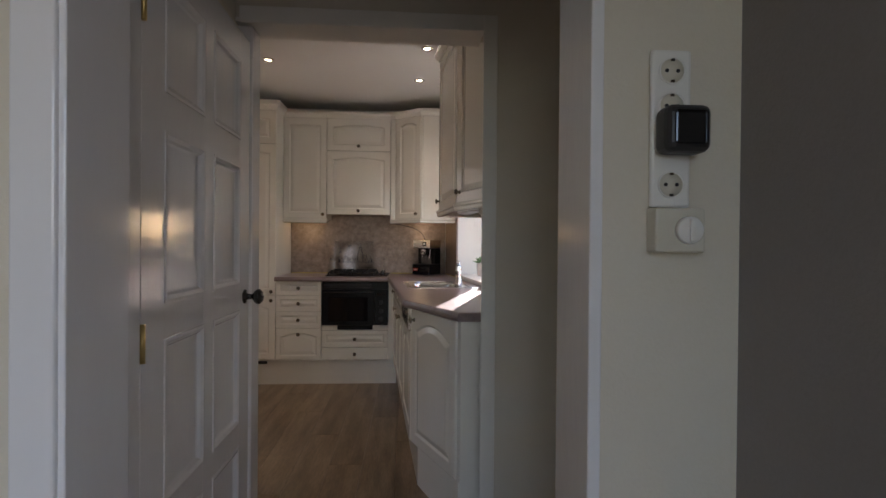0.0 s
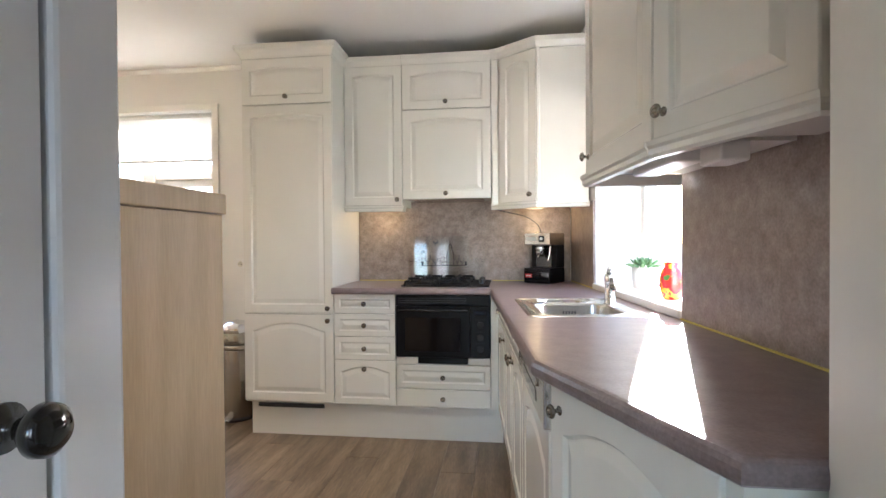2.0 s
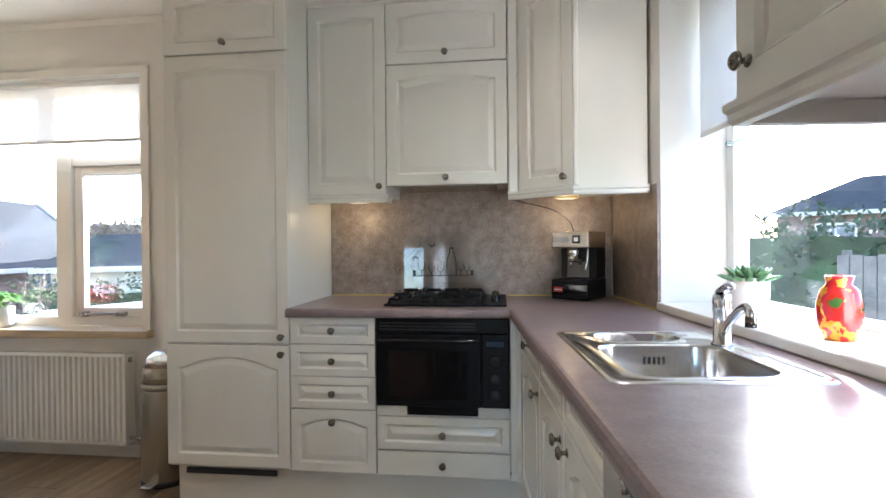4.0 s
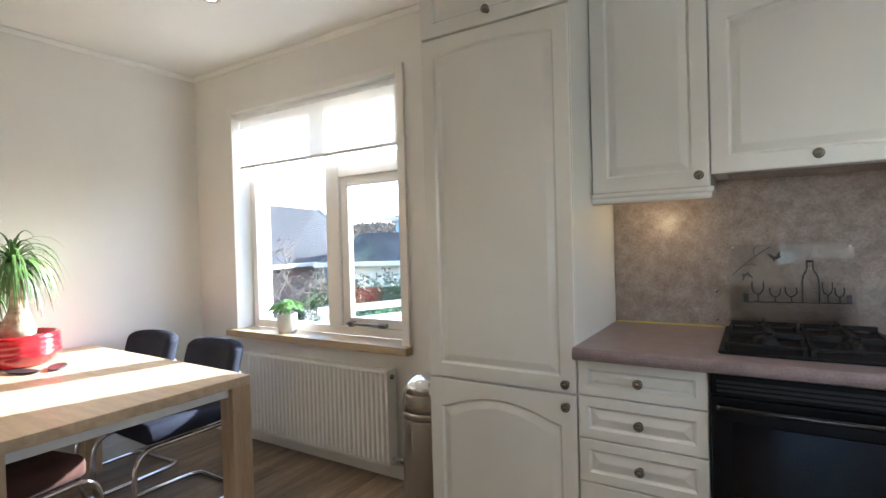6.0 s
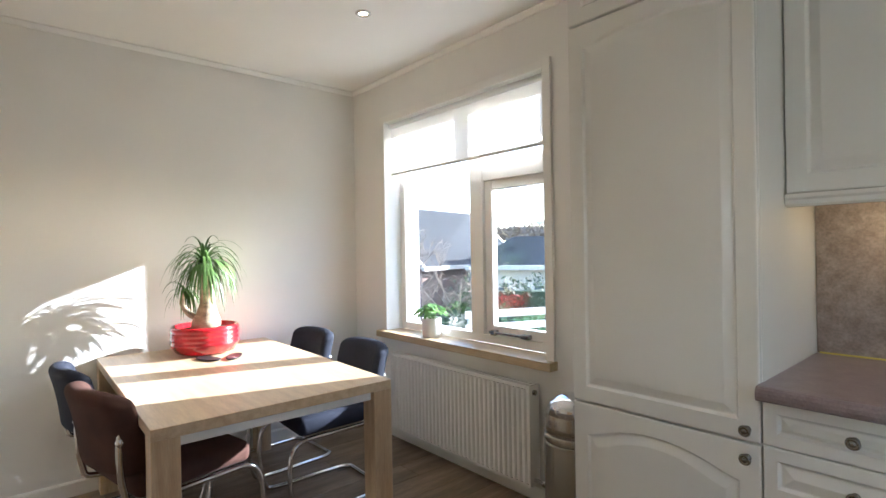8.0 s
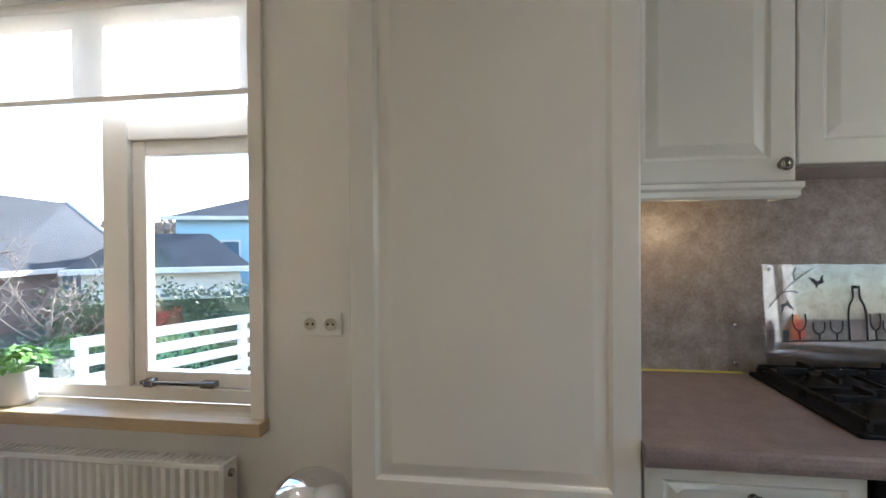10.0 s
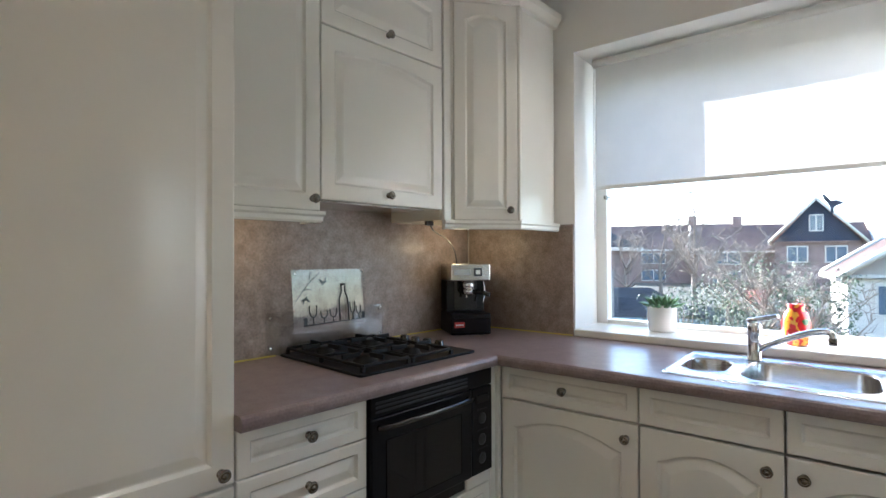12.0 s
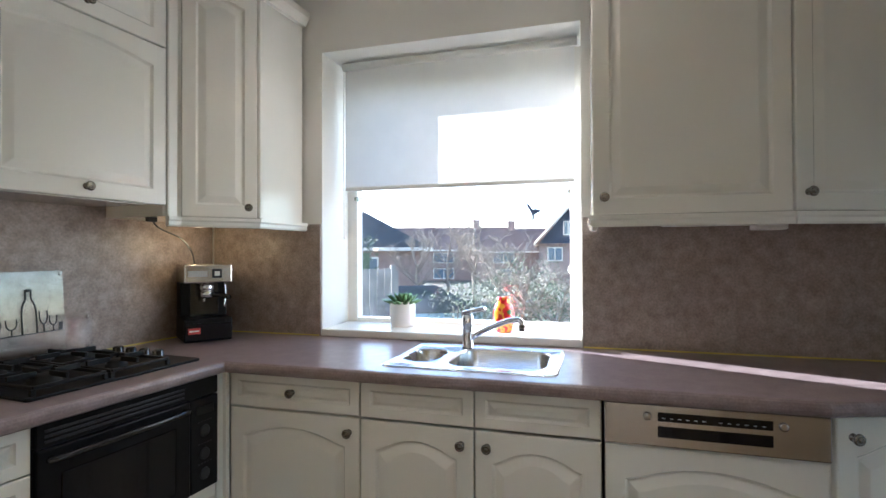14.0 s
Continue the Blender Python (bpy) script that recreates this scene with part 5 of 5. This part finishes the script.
so = thing("double_socket", (-2.008, 5.30, 1.071), "white double wall socket beside the dining window", "socket")
part("plate", box(0, 0.153, -0.012, 0, 0, 0.080, 0.004), WHITEPLASTIC, so)
for k in range(2):
    # darker than the plate, to paint in the recess's shade
    part("well", lathe([(0.022, 0), (0.022, 0.003), (0.020, 0.0034), (0.0185, 0.0008)], 28, None, pose(0.04 + 0.073 * k, -0.012, 0.04, 90)), IVORY_WELLSHADE, so)
    for dx in (-0.0095, 0.0095):
        part("pin_hole", lathe([(0.0042, 0), (0.0042, 0.002)], 10, None, pose(0.04 + 0.073 * k + dx, -0.0135, 0.04, 90)), DARKPLASTIC, so)

# recessed ceiling spots
for i, (x, y) in enumerate(((0.26, 4.31), (-0.88, 3.94), (0.30, 3.62), (-2.86, 4.61), (-3.21, 3.82), (-0.90, 2.95), (-2.2, 3.1))):
    sp = thing("ceiling_spot", (x, y, CEIL_Z), "small round recessed ceiling spot, switched on", "lamp", "ceiling spots")
    part("ring", lathe([(0.042, -0.0005), (0.043, -0.004), (0.036, -0.009), (0.028, -0.008), (0.024, -0.002)], 28), STEEL, sp)
    part("bulb", lathe([(0.024, -0.002), (0.023, -0.0045), (0.003, -0.006)], 20), LAMPGLOW, sp, "glowing warm lamp")
    ld = bpy.data.lights.new("spot_light", "SPOT")
    ld.energy, ld.color, ld.spot_size, ld.spot_blend, ld.shadow_soft_size = 1.6, (1.0, 0.84, 0.66), radians(110), 0.8, 0.03
    lo_ = new("spot_light", ld)
    lo_.location = (x, y, CEIL_Z - 0.02)
    lo_.parent = None
# lamps below the wall cabinets
for x, y, e in ((-0.80, 5.14, 0.09), (0.30, 5.12, 0.12)):
    ul = thing("cabinet_lamp", (x, y, UZ0 - 0.001), "small warm lamp below the wall cabinet", "lamp", "cabinet lamps")
    part("housing", box(-0.06, 0.06, -0.03, 0.03, -0.022, 0, 0.004), BRASS, ul)
    part("lens", box(-0.045, 0.045, -0.02, 0.02, -0.0245, -0.0222), DIMGLOW, ul)
    ld = bpy.data.lights.new("cabinet_light", "POINT")
    ld.energy, ld.color, ld.shadow_soft_size = e, (1.0, 0.72, 0.36), 0.02
    lo_ = new("cabinet_light", ld)
    lo_.location = (x, y, UZ0 - 0.11)

# ---- outside ----
GZ = -1.7
bm = bmesh.new()
bmesh.ops.create_grid(bm, x_segments=60, y_segments=60, size=600)
for v in bm.verts:
    v.co.z = GZ
tagged(part("ground", bm, GRASS), "flat lawns and gardens round the house", "ground", kind="structure")
tagged(part("pavement", box(-26, 0.5, 13.0, 15.2, GZ + 0.002, GZ + 0.06), PATH_STONE), "grey paved path between the gardens", "path", kind="structure")


def house(loc, rz, w, d, wall_h, roof_h, walls, roof, label, windows=(), overhang=0.4, hip=0.0, gable=None, chimney=None):
    """A house with its ridge along x; windows as (x, z, width, height) on the front, which faces -y, and (y, z, w, h, 'gable') on its -x end."""
    root = thing("house", (loc[0], loc[1], GZ), label, "house", "neighbouring houses", rz=rz)
    part("wall", box(-w / 2, w / 2, -d / 2, d / 2, 0, wall_h), walls, root)
    e, o = wall_h, overhang
    bm = bmesh.new()
    rx = w / 2 + o - hip
    a = [bm.verts.new(p) for p in ((-w / 2 - o, -d / 2 - o, e - 0.12), (w / 2 + o, -d / 2 - o, e - 0.12), (w / 2 + o, d / 2 + o, e - 0.12), (-w / 2 - o, d / 2 + o, e - 0.12), (-rx, 0, e + roof_h), (rx, 0, e + roof_h))]
    for f in ((0, 1, 5, 4), (2, 3, 4, 5), (1, 2, 5), (3, 0, 4), (3, 2, 1, 0)):
        bm.faces.new([a[i] for i in f])
    if not hip:
        for f in [f for f in bm.faces if len(f.verts) == 3]:
            bm.faces.remove(f)
    bmesh.ops.solidify(bm, geom=bm.faces[:], thickness=0.12)
    part("roof", bm, roof, root)
    if not hip:
        for sx in (-1, 1):
            g = bmesh.new()
            x = sx * w / 2
            f = g.faces.new([g.verts.new(p) for p in ((x, -d / 2, e), (x, d / 2, e), (x, 0, e + roof_h * 0.97))])
            bmesh.ops.solidify(g, geom=[f], thickness=0.1)
            part("gable", g, gable or walls, root)
            for sy in (-1, 1):
                part("barge_board", tube([(x + sx * o, sy * (d / 2 + o), e - 0.08), (x + sx * o, 0, e + roof_h + 0.03)], 0.13, 4, None, 1.0, 1), WHITEBOARD, root)
    for sy in (-1, 1):
        part("gutter", box(-w / 2 - o, w / 2 + o, sy * (d / 2 + o) - 0.08, sy * (d / 2 + o) + 0.08, e - 0.24, e - 0.05), WHITEBOARD, root)
    for win in windows:
        if len(win) == 5:
            y, z, ww, hh, _ = win
            fr = box(-w / 2 - 0.08, -w / 2 + 0.05, y - ww / 2, y + ww / 2, z, z + hh, 0.01)
            wo = part("window", fr, WHITEBOARD, root)
            for k in range(2):
                part("pane", box(-w / 2 - 0.10, -w / 2 - 0.05, y - ww / 2 + 0.10 + k * ww / 2 - k * 0.04, y - 0.04 + k * (ww / 2 - 0.06), z + 0.10, z + hh - 0.10), FARGLASS, wo)
        else:
            x, z, ww, hh = win
            fr = box(x - ww / 2, x + ww / 2, -d / 2 - 0.08, -d / 2 + 0.05, z, z + hh, 0.01)
            wo = part("window", fr, WHITEBOARD, root)
            for k in range(2):
                part("pane", box(x - ww / 2 + 0.10 + k * ww / 2 - k * 0.04, x - 0.04 + k * (ww / 2 - 0.06), -d / 2 - 0.10, -d / 2 - 0.05, z + 0.10, z + hh - 0.10), FARGLASS, wo)
    if chimney:
        part("chimney", box(chimney - 0.4, chimney + 0.4, -0.4, 0.4, e + roof_h * 0.7, e + roof_h + 0.9), BRICK, root)
    return root


def from_eye(eye, bearing, dist):
    """A plan place at a bearing in degrees from +y towards -x."""
    return (eye[0] - dist * math.sin(radians(bearing)), eye[1] + dist * math.cos(radians(bearing)))


E9, E14 = (-1.0, 3.6), (-1.43, 3.25)
# through the dining window
house(from_eye(E9, 51.0, 29), 104, 9.5, 6.6, 2.3, 3.1, BRICK, SLATE, "brick house with a steep gable and white trim", [(0.0, 1.0, 1.6, 1.2), (0.0, 3.2, 0.9, 0.9, "g"), (-1.3, 1.2, 1.2, 1.1, "g"), (1.3, 1.2, 1.2, 1.1, "g")], gable=DARKBLUE)
house(from_eye(E9, 37.5, 23), 32, 5.0, 4.4, 2.4, 1.2, WHITEBOARD, SLATE, "low white garden house with a grey tiled roof", [(-1.4, 0.4, 0.9, 1.1), (0.2, 0.4, 0.9, 1.1), (1.8, 0.4, 0.9, 1.1)], 0.5, 1.6)
house(from_eye(E9, 26.8, 31), 20, 9.0, 8.0, 4.6, 1.2, BLUEWALL, SLATE, "pale blue rendered house with a flat hipped roof", [(-2.4, 2.2, 1.8, 1.2), (1.5, 2.2, 1.4, 1.2), (-2.4, 0.2, 1.8, 1.3)], 0.5, 3.2)
# through the kitchen window
house(from_eye((-0.1, 2.6), -36, 34), -36, 9.5, 8.0, 4.5, 1.9, BRICK, SLATE, "brick house with a hipped grey roof behind the hedge", [(-2.4, 2.6, 1.6, 1.3), (0.6, 2.6, 1.6, 1.3)], 0.5, 3.6)
house(from_eye(E14, -57.5, 33), -50, 8.5, 8.0, 3.5, 2.4, BRICK, SLATE, "brick house with a hipped grey roof and white eaves", [(0.8, 1.5, 1.6, 1.4), (-2.2, 1.5, 1.4, 1.4), (0.8, -0.4, 1.6, 1.3)], 0.5, 3.4)
house(from_eye(E14, -69.0, 62), -69, 16.0, 8.0, 3.6, 2.7, BRICK, REDTILE, "long row of brick houses with brown tiled roofs", [(-5.0, 2.0, 2.4, 1.2), (0.0, 2.0, 2.4, 1.2), (5.0, 2.0, 2.4, 1.2), (-5.0, 0.2, 2.4, 1.2), (0.0, 0.2, 2.4, 1.2), (5.0, 0.2, 2.4, 1.2)], 0.3, 0.0, None, 4.0)
house(from_eye(E14, -79.5, 60), -75, 14.0, 8.0, 3.4, 2.6, BRICK, REDTILE, "long row of brick houses with brown tiled roofs", [(-4.0, 2.0, 2.4, 1.2), (2.0, 2.0, 2.4, 1.2), (-4.0, 0.2, 2.4, 1.2), (2.0, 0.2, 2.4, 1.2)], 0.3, 0.0, None, -3.0)
house(from_eye(E14, -82.8, 56), 8, 8.0, 5.8, 4.1, 3.5, BRICK, REDTILE, "tall gabled house with dark boards and white trim", [(0.0, 4.9, 1.0, 1.4, "g"), (1.3, 2.3, 1.5, 1.4, "g"), (-1.3, 2.3, 1.5, 1.4, "g")], gable=DARKBLUE)
house(from_eye(E14, -88.3, 26), 12, 4.6, 3.8, 2.3, 1.4, WHITEBOARD, REDTILE, "low white house with a red-brown tiled roof and a bay", [(-1.1, 0.7, 1.1, 1.2), (1.1, 0.7, 1.1, 1.2), (-0.9, 0.8, 0.9, 1.2, "g"), (0.7, 0.8, 0.9, 1.2, "g")], 0.3)
shed = thing("garden_shed", (*from_eye(E14, -63.5, 17), GZ), "low weathered shed with a grey sloping roof", "shed", rz=-60)
part("wall", box(-2.6, 2.6, -1.2, 1.2, 0, 1.15), FENCEGREY, shed)
part("fascia", box(-2.7, 2.7, -1.32, -1.2, 1.02, 1.22), BLUEWALL, shed)
rb = bmesh.new()
f = [rb.verts.new(p) for p in ((-2.8, -1.35, 1.22), (2.8, -1.35, 1.22), (1.4, 0.2, 2.0), (-1.4, 0.2, 2.0), (2.8, 1.4, 1.22), (-2.8, 1.4, 1.22))]
for idx in ((0, 1, 2, 3), (2, 4, 5, 3), (1, 4, 2), (5, 0, 3)):
    rb.faces.new([f[i] for i in idx])
bmesh.ops.solidify(rb, geom=rb.faces[:], thickness=0.08)
part("roof", rb, SLATE, shed)


def bare_tree(loc, height, seed, label, spread=0.55, limbs=9):
    """A leafless garden tree: tapered trunk, limbs and many twigs."""
    r = random.Random(seed)
    root = thing("bare_tree", (loc[0], loc[1], GZ), label, "tree", "bare garden trees")
    top = height * 0.55
    part("trunk", tube([(0, 0, -0.05), (0.04, 0.02, height * 0.2), (-0.03, 0.05, height * 0.4), (0.02, 0, top)], 0.022 * height, 8, None, 0.5), TWIG, root)
    crown = bmesh.new()
    for k in range(limbs):
        a = r.uniform(0, 6.28)
        z0 = r.uniform(height * 0.22, top)
        ln = height * r.uniform(0.3, 0.5)
        p1 = Vector((math.cos(a) * ln * spread * 0.5, math.sin(a) * ln * spread * 0.5, z0 + ln * 0.35))
        p2 = Vector((math.cos(a) * ln * spread, math.sin(a) * ln * spread, z0 + ln * 0.85))
        tube([(0, 0, z0), p1, p2], 0.009 * height, 5, crown, 0.3, 3)
        for j in range(7):
            t = r.uniform(0.3, 1.0)
            base = Vector((0, 0, z0)).lerp(p2, t)
            dv = Vector((r.uniform(-1, 1), r.uniform(-1, 1), r.uniform(0.1, 1.2))).normalized() * ln * r.uniform(0.25, 0.5)
            tube([base, base + dv * 0.5 + Vector((r.uniform(-.05, .05), r.uniform(-.05, .05), 0)), base + dv], 0.0035 * height, 4, crown, 0.3, 2)
            for q in range(4):
                b2_ = base + dv * r.uniform(0.3, 0.9)
                d2 = Vector((r.uniform(-1, 1), r.uniform(-1, 1), r.uniform(-0.2, 1))).normalized() * ln * 0.2
                tube([b2_, b2_ + d2], 0.0022 * height, 3, crown, 0.4, 1)
    part("crown", crown, TWIG, root)
    return root


bare_tree(from_eye(E14, -72.5, 22), 5.4, 1, "tall leafless tree in the garden")
bare_tree(from_eye(E14, -66.0, 27), 4.6, 2, "spreading leafless tree behind the shed", 0.9, 12)
bare_tree(from_eye(E14, -69.5, 30), 5.6, 21, "tall leafless tree in the garden", 0.7, 12)
bare_tree(from_eye(E14, -75.5, 20), 4.4, 22, "spreading leafless tree in the garden", 0.9, 14)
bare_tree(from_eye(E14, -78.0, 14), 3.4, 3, "leafless shrubby tree beside the lawn", 0.8, 12)
bare_tree(from_eye(E14, -81.5, 13), 2.9, 4, "leafless shrubby tree beside the lawn", 0.9, 12)
bare_tree(from_eye(E9, 53.5, 15), 3.9, 5, "leafless fruit tree in the garden", 0.8, 12)
bare_tree(from_eye(E9, 47.5, 13), 2.9, 6, "pale leafless climber on a frame", 0.9, 9)


def leafy(name, loc, size, count, seed, label, category, material, leaf=0.09, rz=0.0):
    """A hedge or shrub of many small leaves round a few stems, uneven at its rim."""
    r = random.Random(seed)
    root = thing(name, (loc[0], loc[1], GZ), label, category, rz=rz)
    sx, sy, sz = size
    verts, faces = [], []
    for k in range(count):
        a, b, c = r.uniform(-1, 1), r.uniform(-1, 1), r.random()
        lump = 1 + 0.18 * noise.noise(Vector((a * sx * 0.9 + seed, b * sy, c * sz)))
        p = Vector((a * sx / 2 * lump, b * sy / 2 * lump, max(0.02, c ** 0.8 * sz * lump)))
        u = Vector((r.uniform(-1, 1), r.uniform(-1, 1), r.uniform(-1, 1))).normalized()
        v = u.orthogonal().normalized()
        s_ = leaf * r.uniform(0.6, 1.3)
        i = len(verts)
        verts += [p - u * s_, p + v * s_ * 0.45, p + u * s_, p - v * s_ * 0.45]
        faces.append((i, i + 1, i + 2, i + 3))
    if name == "hedge":
        core = bmesh.new()
        bmesh.ops.create_cube(core, size=1.0)
        bmesh.ops.subdivide_edges(core, edges=core.edges[:], cuts=5, use_grid_fill=True)
        for v in core.verts:
            v.co = Vector((v.co.x * sx * 0.93, v.co.y * sy * 0.55, (v.co.z + 0.5) * sz * 0.86))
            v.co += noise.noise_vector(v.co * 1.3 + Vector((seed, 0, 0))) * 0.12
        part("inner_growth", core, material, root)
    me = bpy.data.meshes.new("foliage")
    me.from_pydata([tuple(p) for p in verts], [], faces)
    me.materials.append(material)
    ob = new("foliage", me)
    ob.parent = root
    ob["kind"] = "stuff"
    for k in range(5):
        x = sx * (k - 2) / 6
        part("stem", tube([(x, 0, -0.05), (x + 0.05, 0.03, sz * 0.4), (x, -0.04, sz * 0.75)], 0.03, 5, None, 0.4, 2), TWIG, root)
    return root


leafy("hedge", from_eye(E9, 47, 11.5), (9.0, 0.8, 1.5), 4800, 11, "clipped green garden hedge", "hedge", HEDGE, 0.07, 25)
leafy("hedge", from_eye(E9, 37, 13), (5.0, 1.2, 2.2), 4000, 12, "dense dark green garden hedge", "hedge", HEDGE, 0.07, 30)
leafy("shrub", from_eye(E9, 38.5, 7.0), (0.8, 0.8, 2.2), 1500, 13, "pale variegated shrub beside the fence", "shrub", SUCCULENT, 0.04)
leafy("shrub", from_eye(E9, 34.0, 9.0), (3.0, 1.4, 1.0), 1800, 14, "low brown winter shrub", "shrub", TWIG, 0.06)
leafy("hedge", from_eye(E14, -80, 10.5), (5.0, 1.2, 0.9), 3000, 15, "low green hedge beside the lawn", "hedge", HEDGE, 0.07, -75)
leafy("hedge", from_eye((-0.07, 2.55), -40, 13), (7.5, 1.0, 3.6), 7000, 16, "tall dark clipped hedge beside the garden", "hedge", HEDGE, 0.08, -38)
leafy("shrub", from_eye(E14, -76, 16), (3.6, 2.0, 2.3), 2600, 17, "tangled half-bare garden shrub", "shrub", HEDGE, 0.05)
leafy("shrub", from_eye(E14, -78.5, 14.5), (2.8, 1.6, 2.9), 2200, 31, "tall loose half-bare garden shrub", "shrub", HEDGE, 0.045)
leafy("shrub", from_eye(E14, -82.0, 13.5), (2.4, 1.5, 2.5), 2200, 32, "tall loose half-bare garden shrub", "shrub", HEDGE, 0.045)
leafy("shrub", from_eye(E14, -71.0, 15.0), (2.4, 1.5, 2.1), 1700, 33, "dark green rounded shrub beside the shed", "shrub", HEDGE, 0.045)
leafy("shrub", from_eye(E9, 42.5, 9.5), (1.6, 1.2, 1.5), 1300, 34, "low dark shrub in the bed behind the window", "shrub", HEDGE, 0.045)
leafy("far_trees", from_eye(E9, 38.8, 60), (9, 4, 5.6), 3500, 18, "far leafless treetops behind the roofs", "trees", TWIG, 0.3)
# grass bank below the kitchen window
gr = random.Random(8)
verts, faces = [], []
for k in range(5200):
    y, x = gr.uniform(-2.0, 9.0), 5.6 + gr.uniform(-0.7, 0.7)
    h = gr.uniform(0.08, 0.24) * (1 + 0.5 * noise.noise(Vector((y, x, 0))))
    a = gr.uniform(0, 3.14)
    dx, dy = 0.012 * math.cos(a), 0.012 * math.sin(a)
    i = len(verts)
    zb = -0.42
    verts += [(x - dx, y - dy, zb), (x + dx, y + dy, zb), (x + gr.uniform(-.06, .06), y + gr.uniform(-.06, .06), zb + h)]
    faces.append((i, i + 1, i + 2))
me = bpy.data.meshes.new("bank_grass")
me.from_pydata(verts, [], faces)
me.materials.append(LEAFPALE)
tagged(new("bank_grass", me), "rough sunlit grass on the bank", "grass", kind="stuff")
bank = slab([(4.6, -3.0), (6.6, -3.0), (6.6, 10.0), (4.6, 10.0)], GZ, -0.415)
tagged(part("ground_bank", bank, GRASS), "raised grass bank below the kitchen window", "bank", kind="structure")
tagged(part("ground_terrace", box(-4.5, 0.88, 5.60, 6.6, GZ, -0.3), PATH_STONE), "paved terrace below the dining window", "terrace", kind="structure")
# white slatted fence
fp = from_eye(E9, 32.0, 6.3)
fence = thing("slatted_fence", (fp[0], fp[1], GZ + 1.0), "low white horizontal slat fence", "fence", rz=66)
for k in range(5):
    part("slat", box(-1.7, 1.7, -0.012, 0.012, 0.55 + 0.165 * k, 0.645 + 0.165 * k, 0.004), FENCEWHITE, fence)
for k in range(3):
    part("post", box(-1.6 + 1.6 * k - 0.04, -1.6 + 1.6 * k + 0.04, 0.013, 0.09, -1.0, 1.29, 0.005), FENCEWHITE, fence)
fp = from_eye(E14, -66, 13.5)
fence = thing("board_fence", (fp[0], fp[1], GZ), "weathered grey vertical board fence", "fence", rz=-62)
for k in range(44):
    part("board", box(-3.3 + 0.15 * k, -3.3 + 0.15 * k + 0.135, -0.01, 0.01, 0.05, 1.05 + 0.02 * math.sin(k * 2.1), 0.003), FENCEGREY, fence)
for k in range(4):
    part("post", box(-3.3 + 2.15 * k, -3.2 + 2.15 * k, 0.011, 0.10, 0.0, 1.15, 0.005), FENCEGREY, fence)

fp = from_eye((-0.07, 2.55), -44, 9.0)
fence = thing("board_fence", (fp[0], fp[1], GZ), "pale weathered vertical board fence below the hedge", "fence", rz=-44)
for k in range(26):
    part("board", box(-1.95 + 0.15 * k, -1.95 + 0.15 * k + 0.138, -0.01, 0.01, 0.05, 2.78 + 0.015 * math.sin(k * 2.7), 0.003), FENCEGREY, fence)
for k in range(3):
    part("post", box(-1.9 + 1.85 * k, -1.8 + 1.85 * k, 0.011, 0.10, 0.0, 2.85, 0.005), FENCEGREY, fence)

# ---- floor planks, last ----
plank_meshes = {}


def plank_mesh(w, ln):
    key = (round(w, 3), round(ln, 3))
    if key not in plank_meshes:
        bm = box(0, key[0], 0, key[1], -0.012, 0.0)
        top = [e for e in bm.edges if e.verts[0].co.z > -0.001 and e.verts[1].co.z > -0.001]
        bmesh.ops.bevel(bm, geom=top, offset=0.0015, segments=1, affect="EDGES")
        me = bpy.data.meshes.new("plank")
        bm.to_mesh(me)
        bm.free()
        me.materials.append(FLOOR)
        plank_meshes[key] = me
    return plank_meshes[key]


def lay(x0, x1, y0, y1, pw=0.192, pl=1.285):
    col, x = 0, x0
    while x < x1 - 0.01:
        w = min(pw, x1 - x)
        y = y0 - (0.37 * col % 1.0) * pl
        while y < y1 - 0.005:
            a, b = max(y, y0), min(y + pl, y1)
            if b - a > 0.02:
                piece("plank", plank_mesh(w - 0.0008, b - a - 0.0008), floor, (x, a, 0))
            y += pl
        x += pw
        col += 1


lay(-4.11, 0.635, 2.255, 5.30)
lay(-0.50, 0.85, 0.895, 2.253)
lay(-2.60, 0.74, -2.50, 0.893)
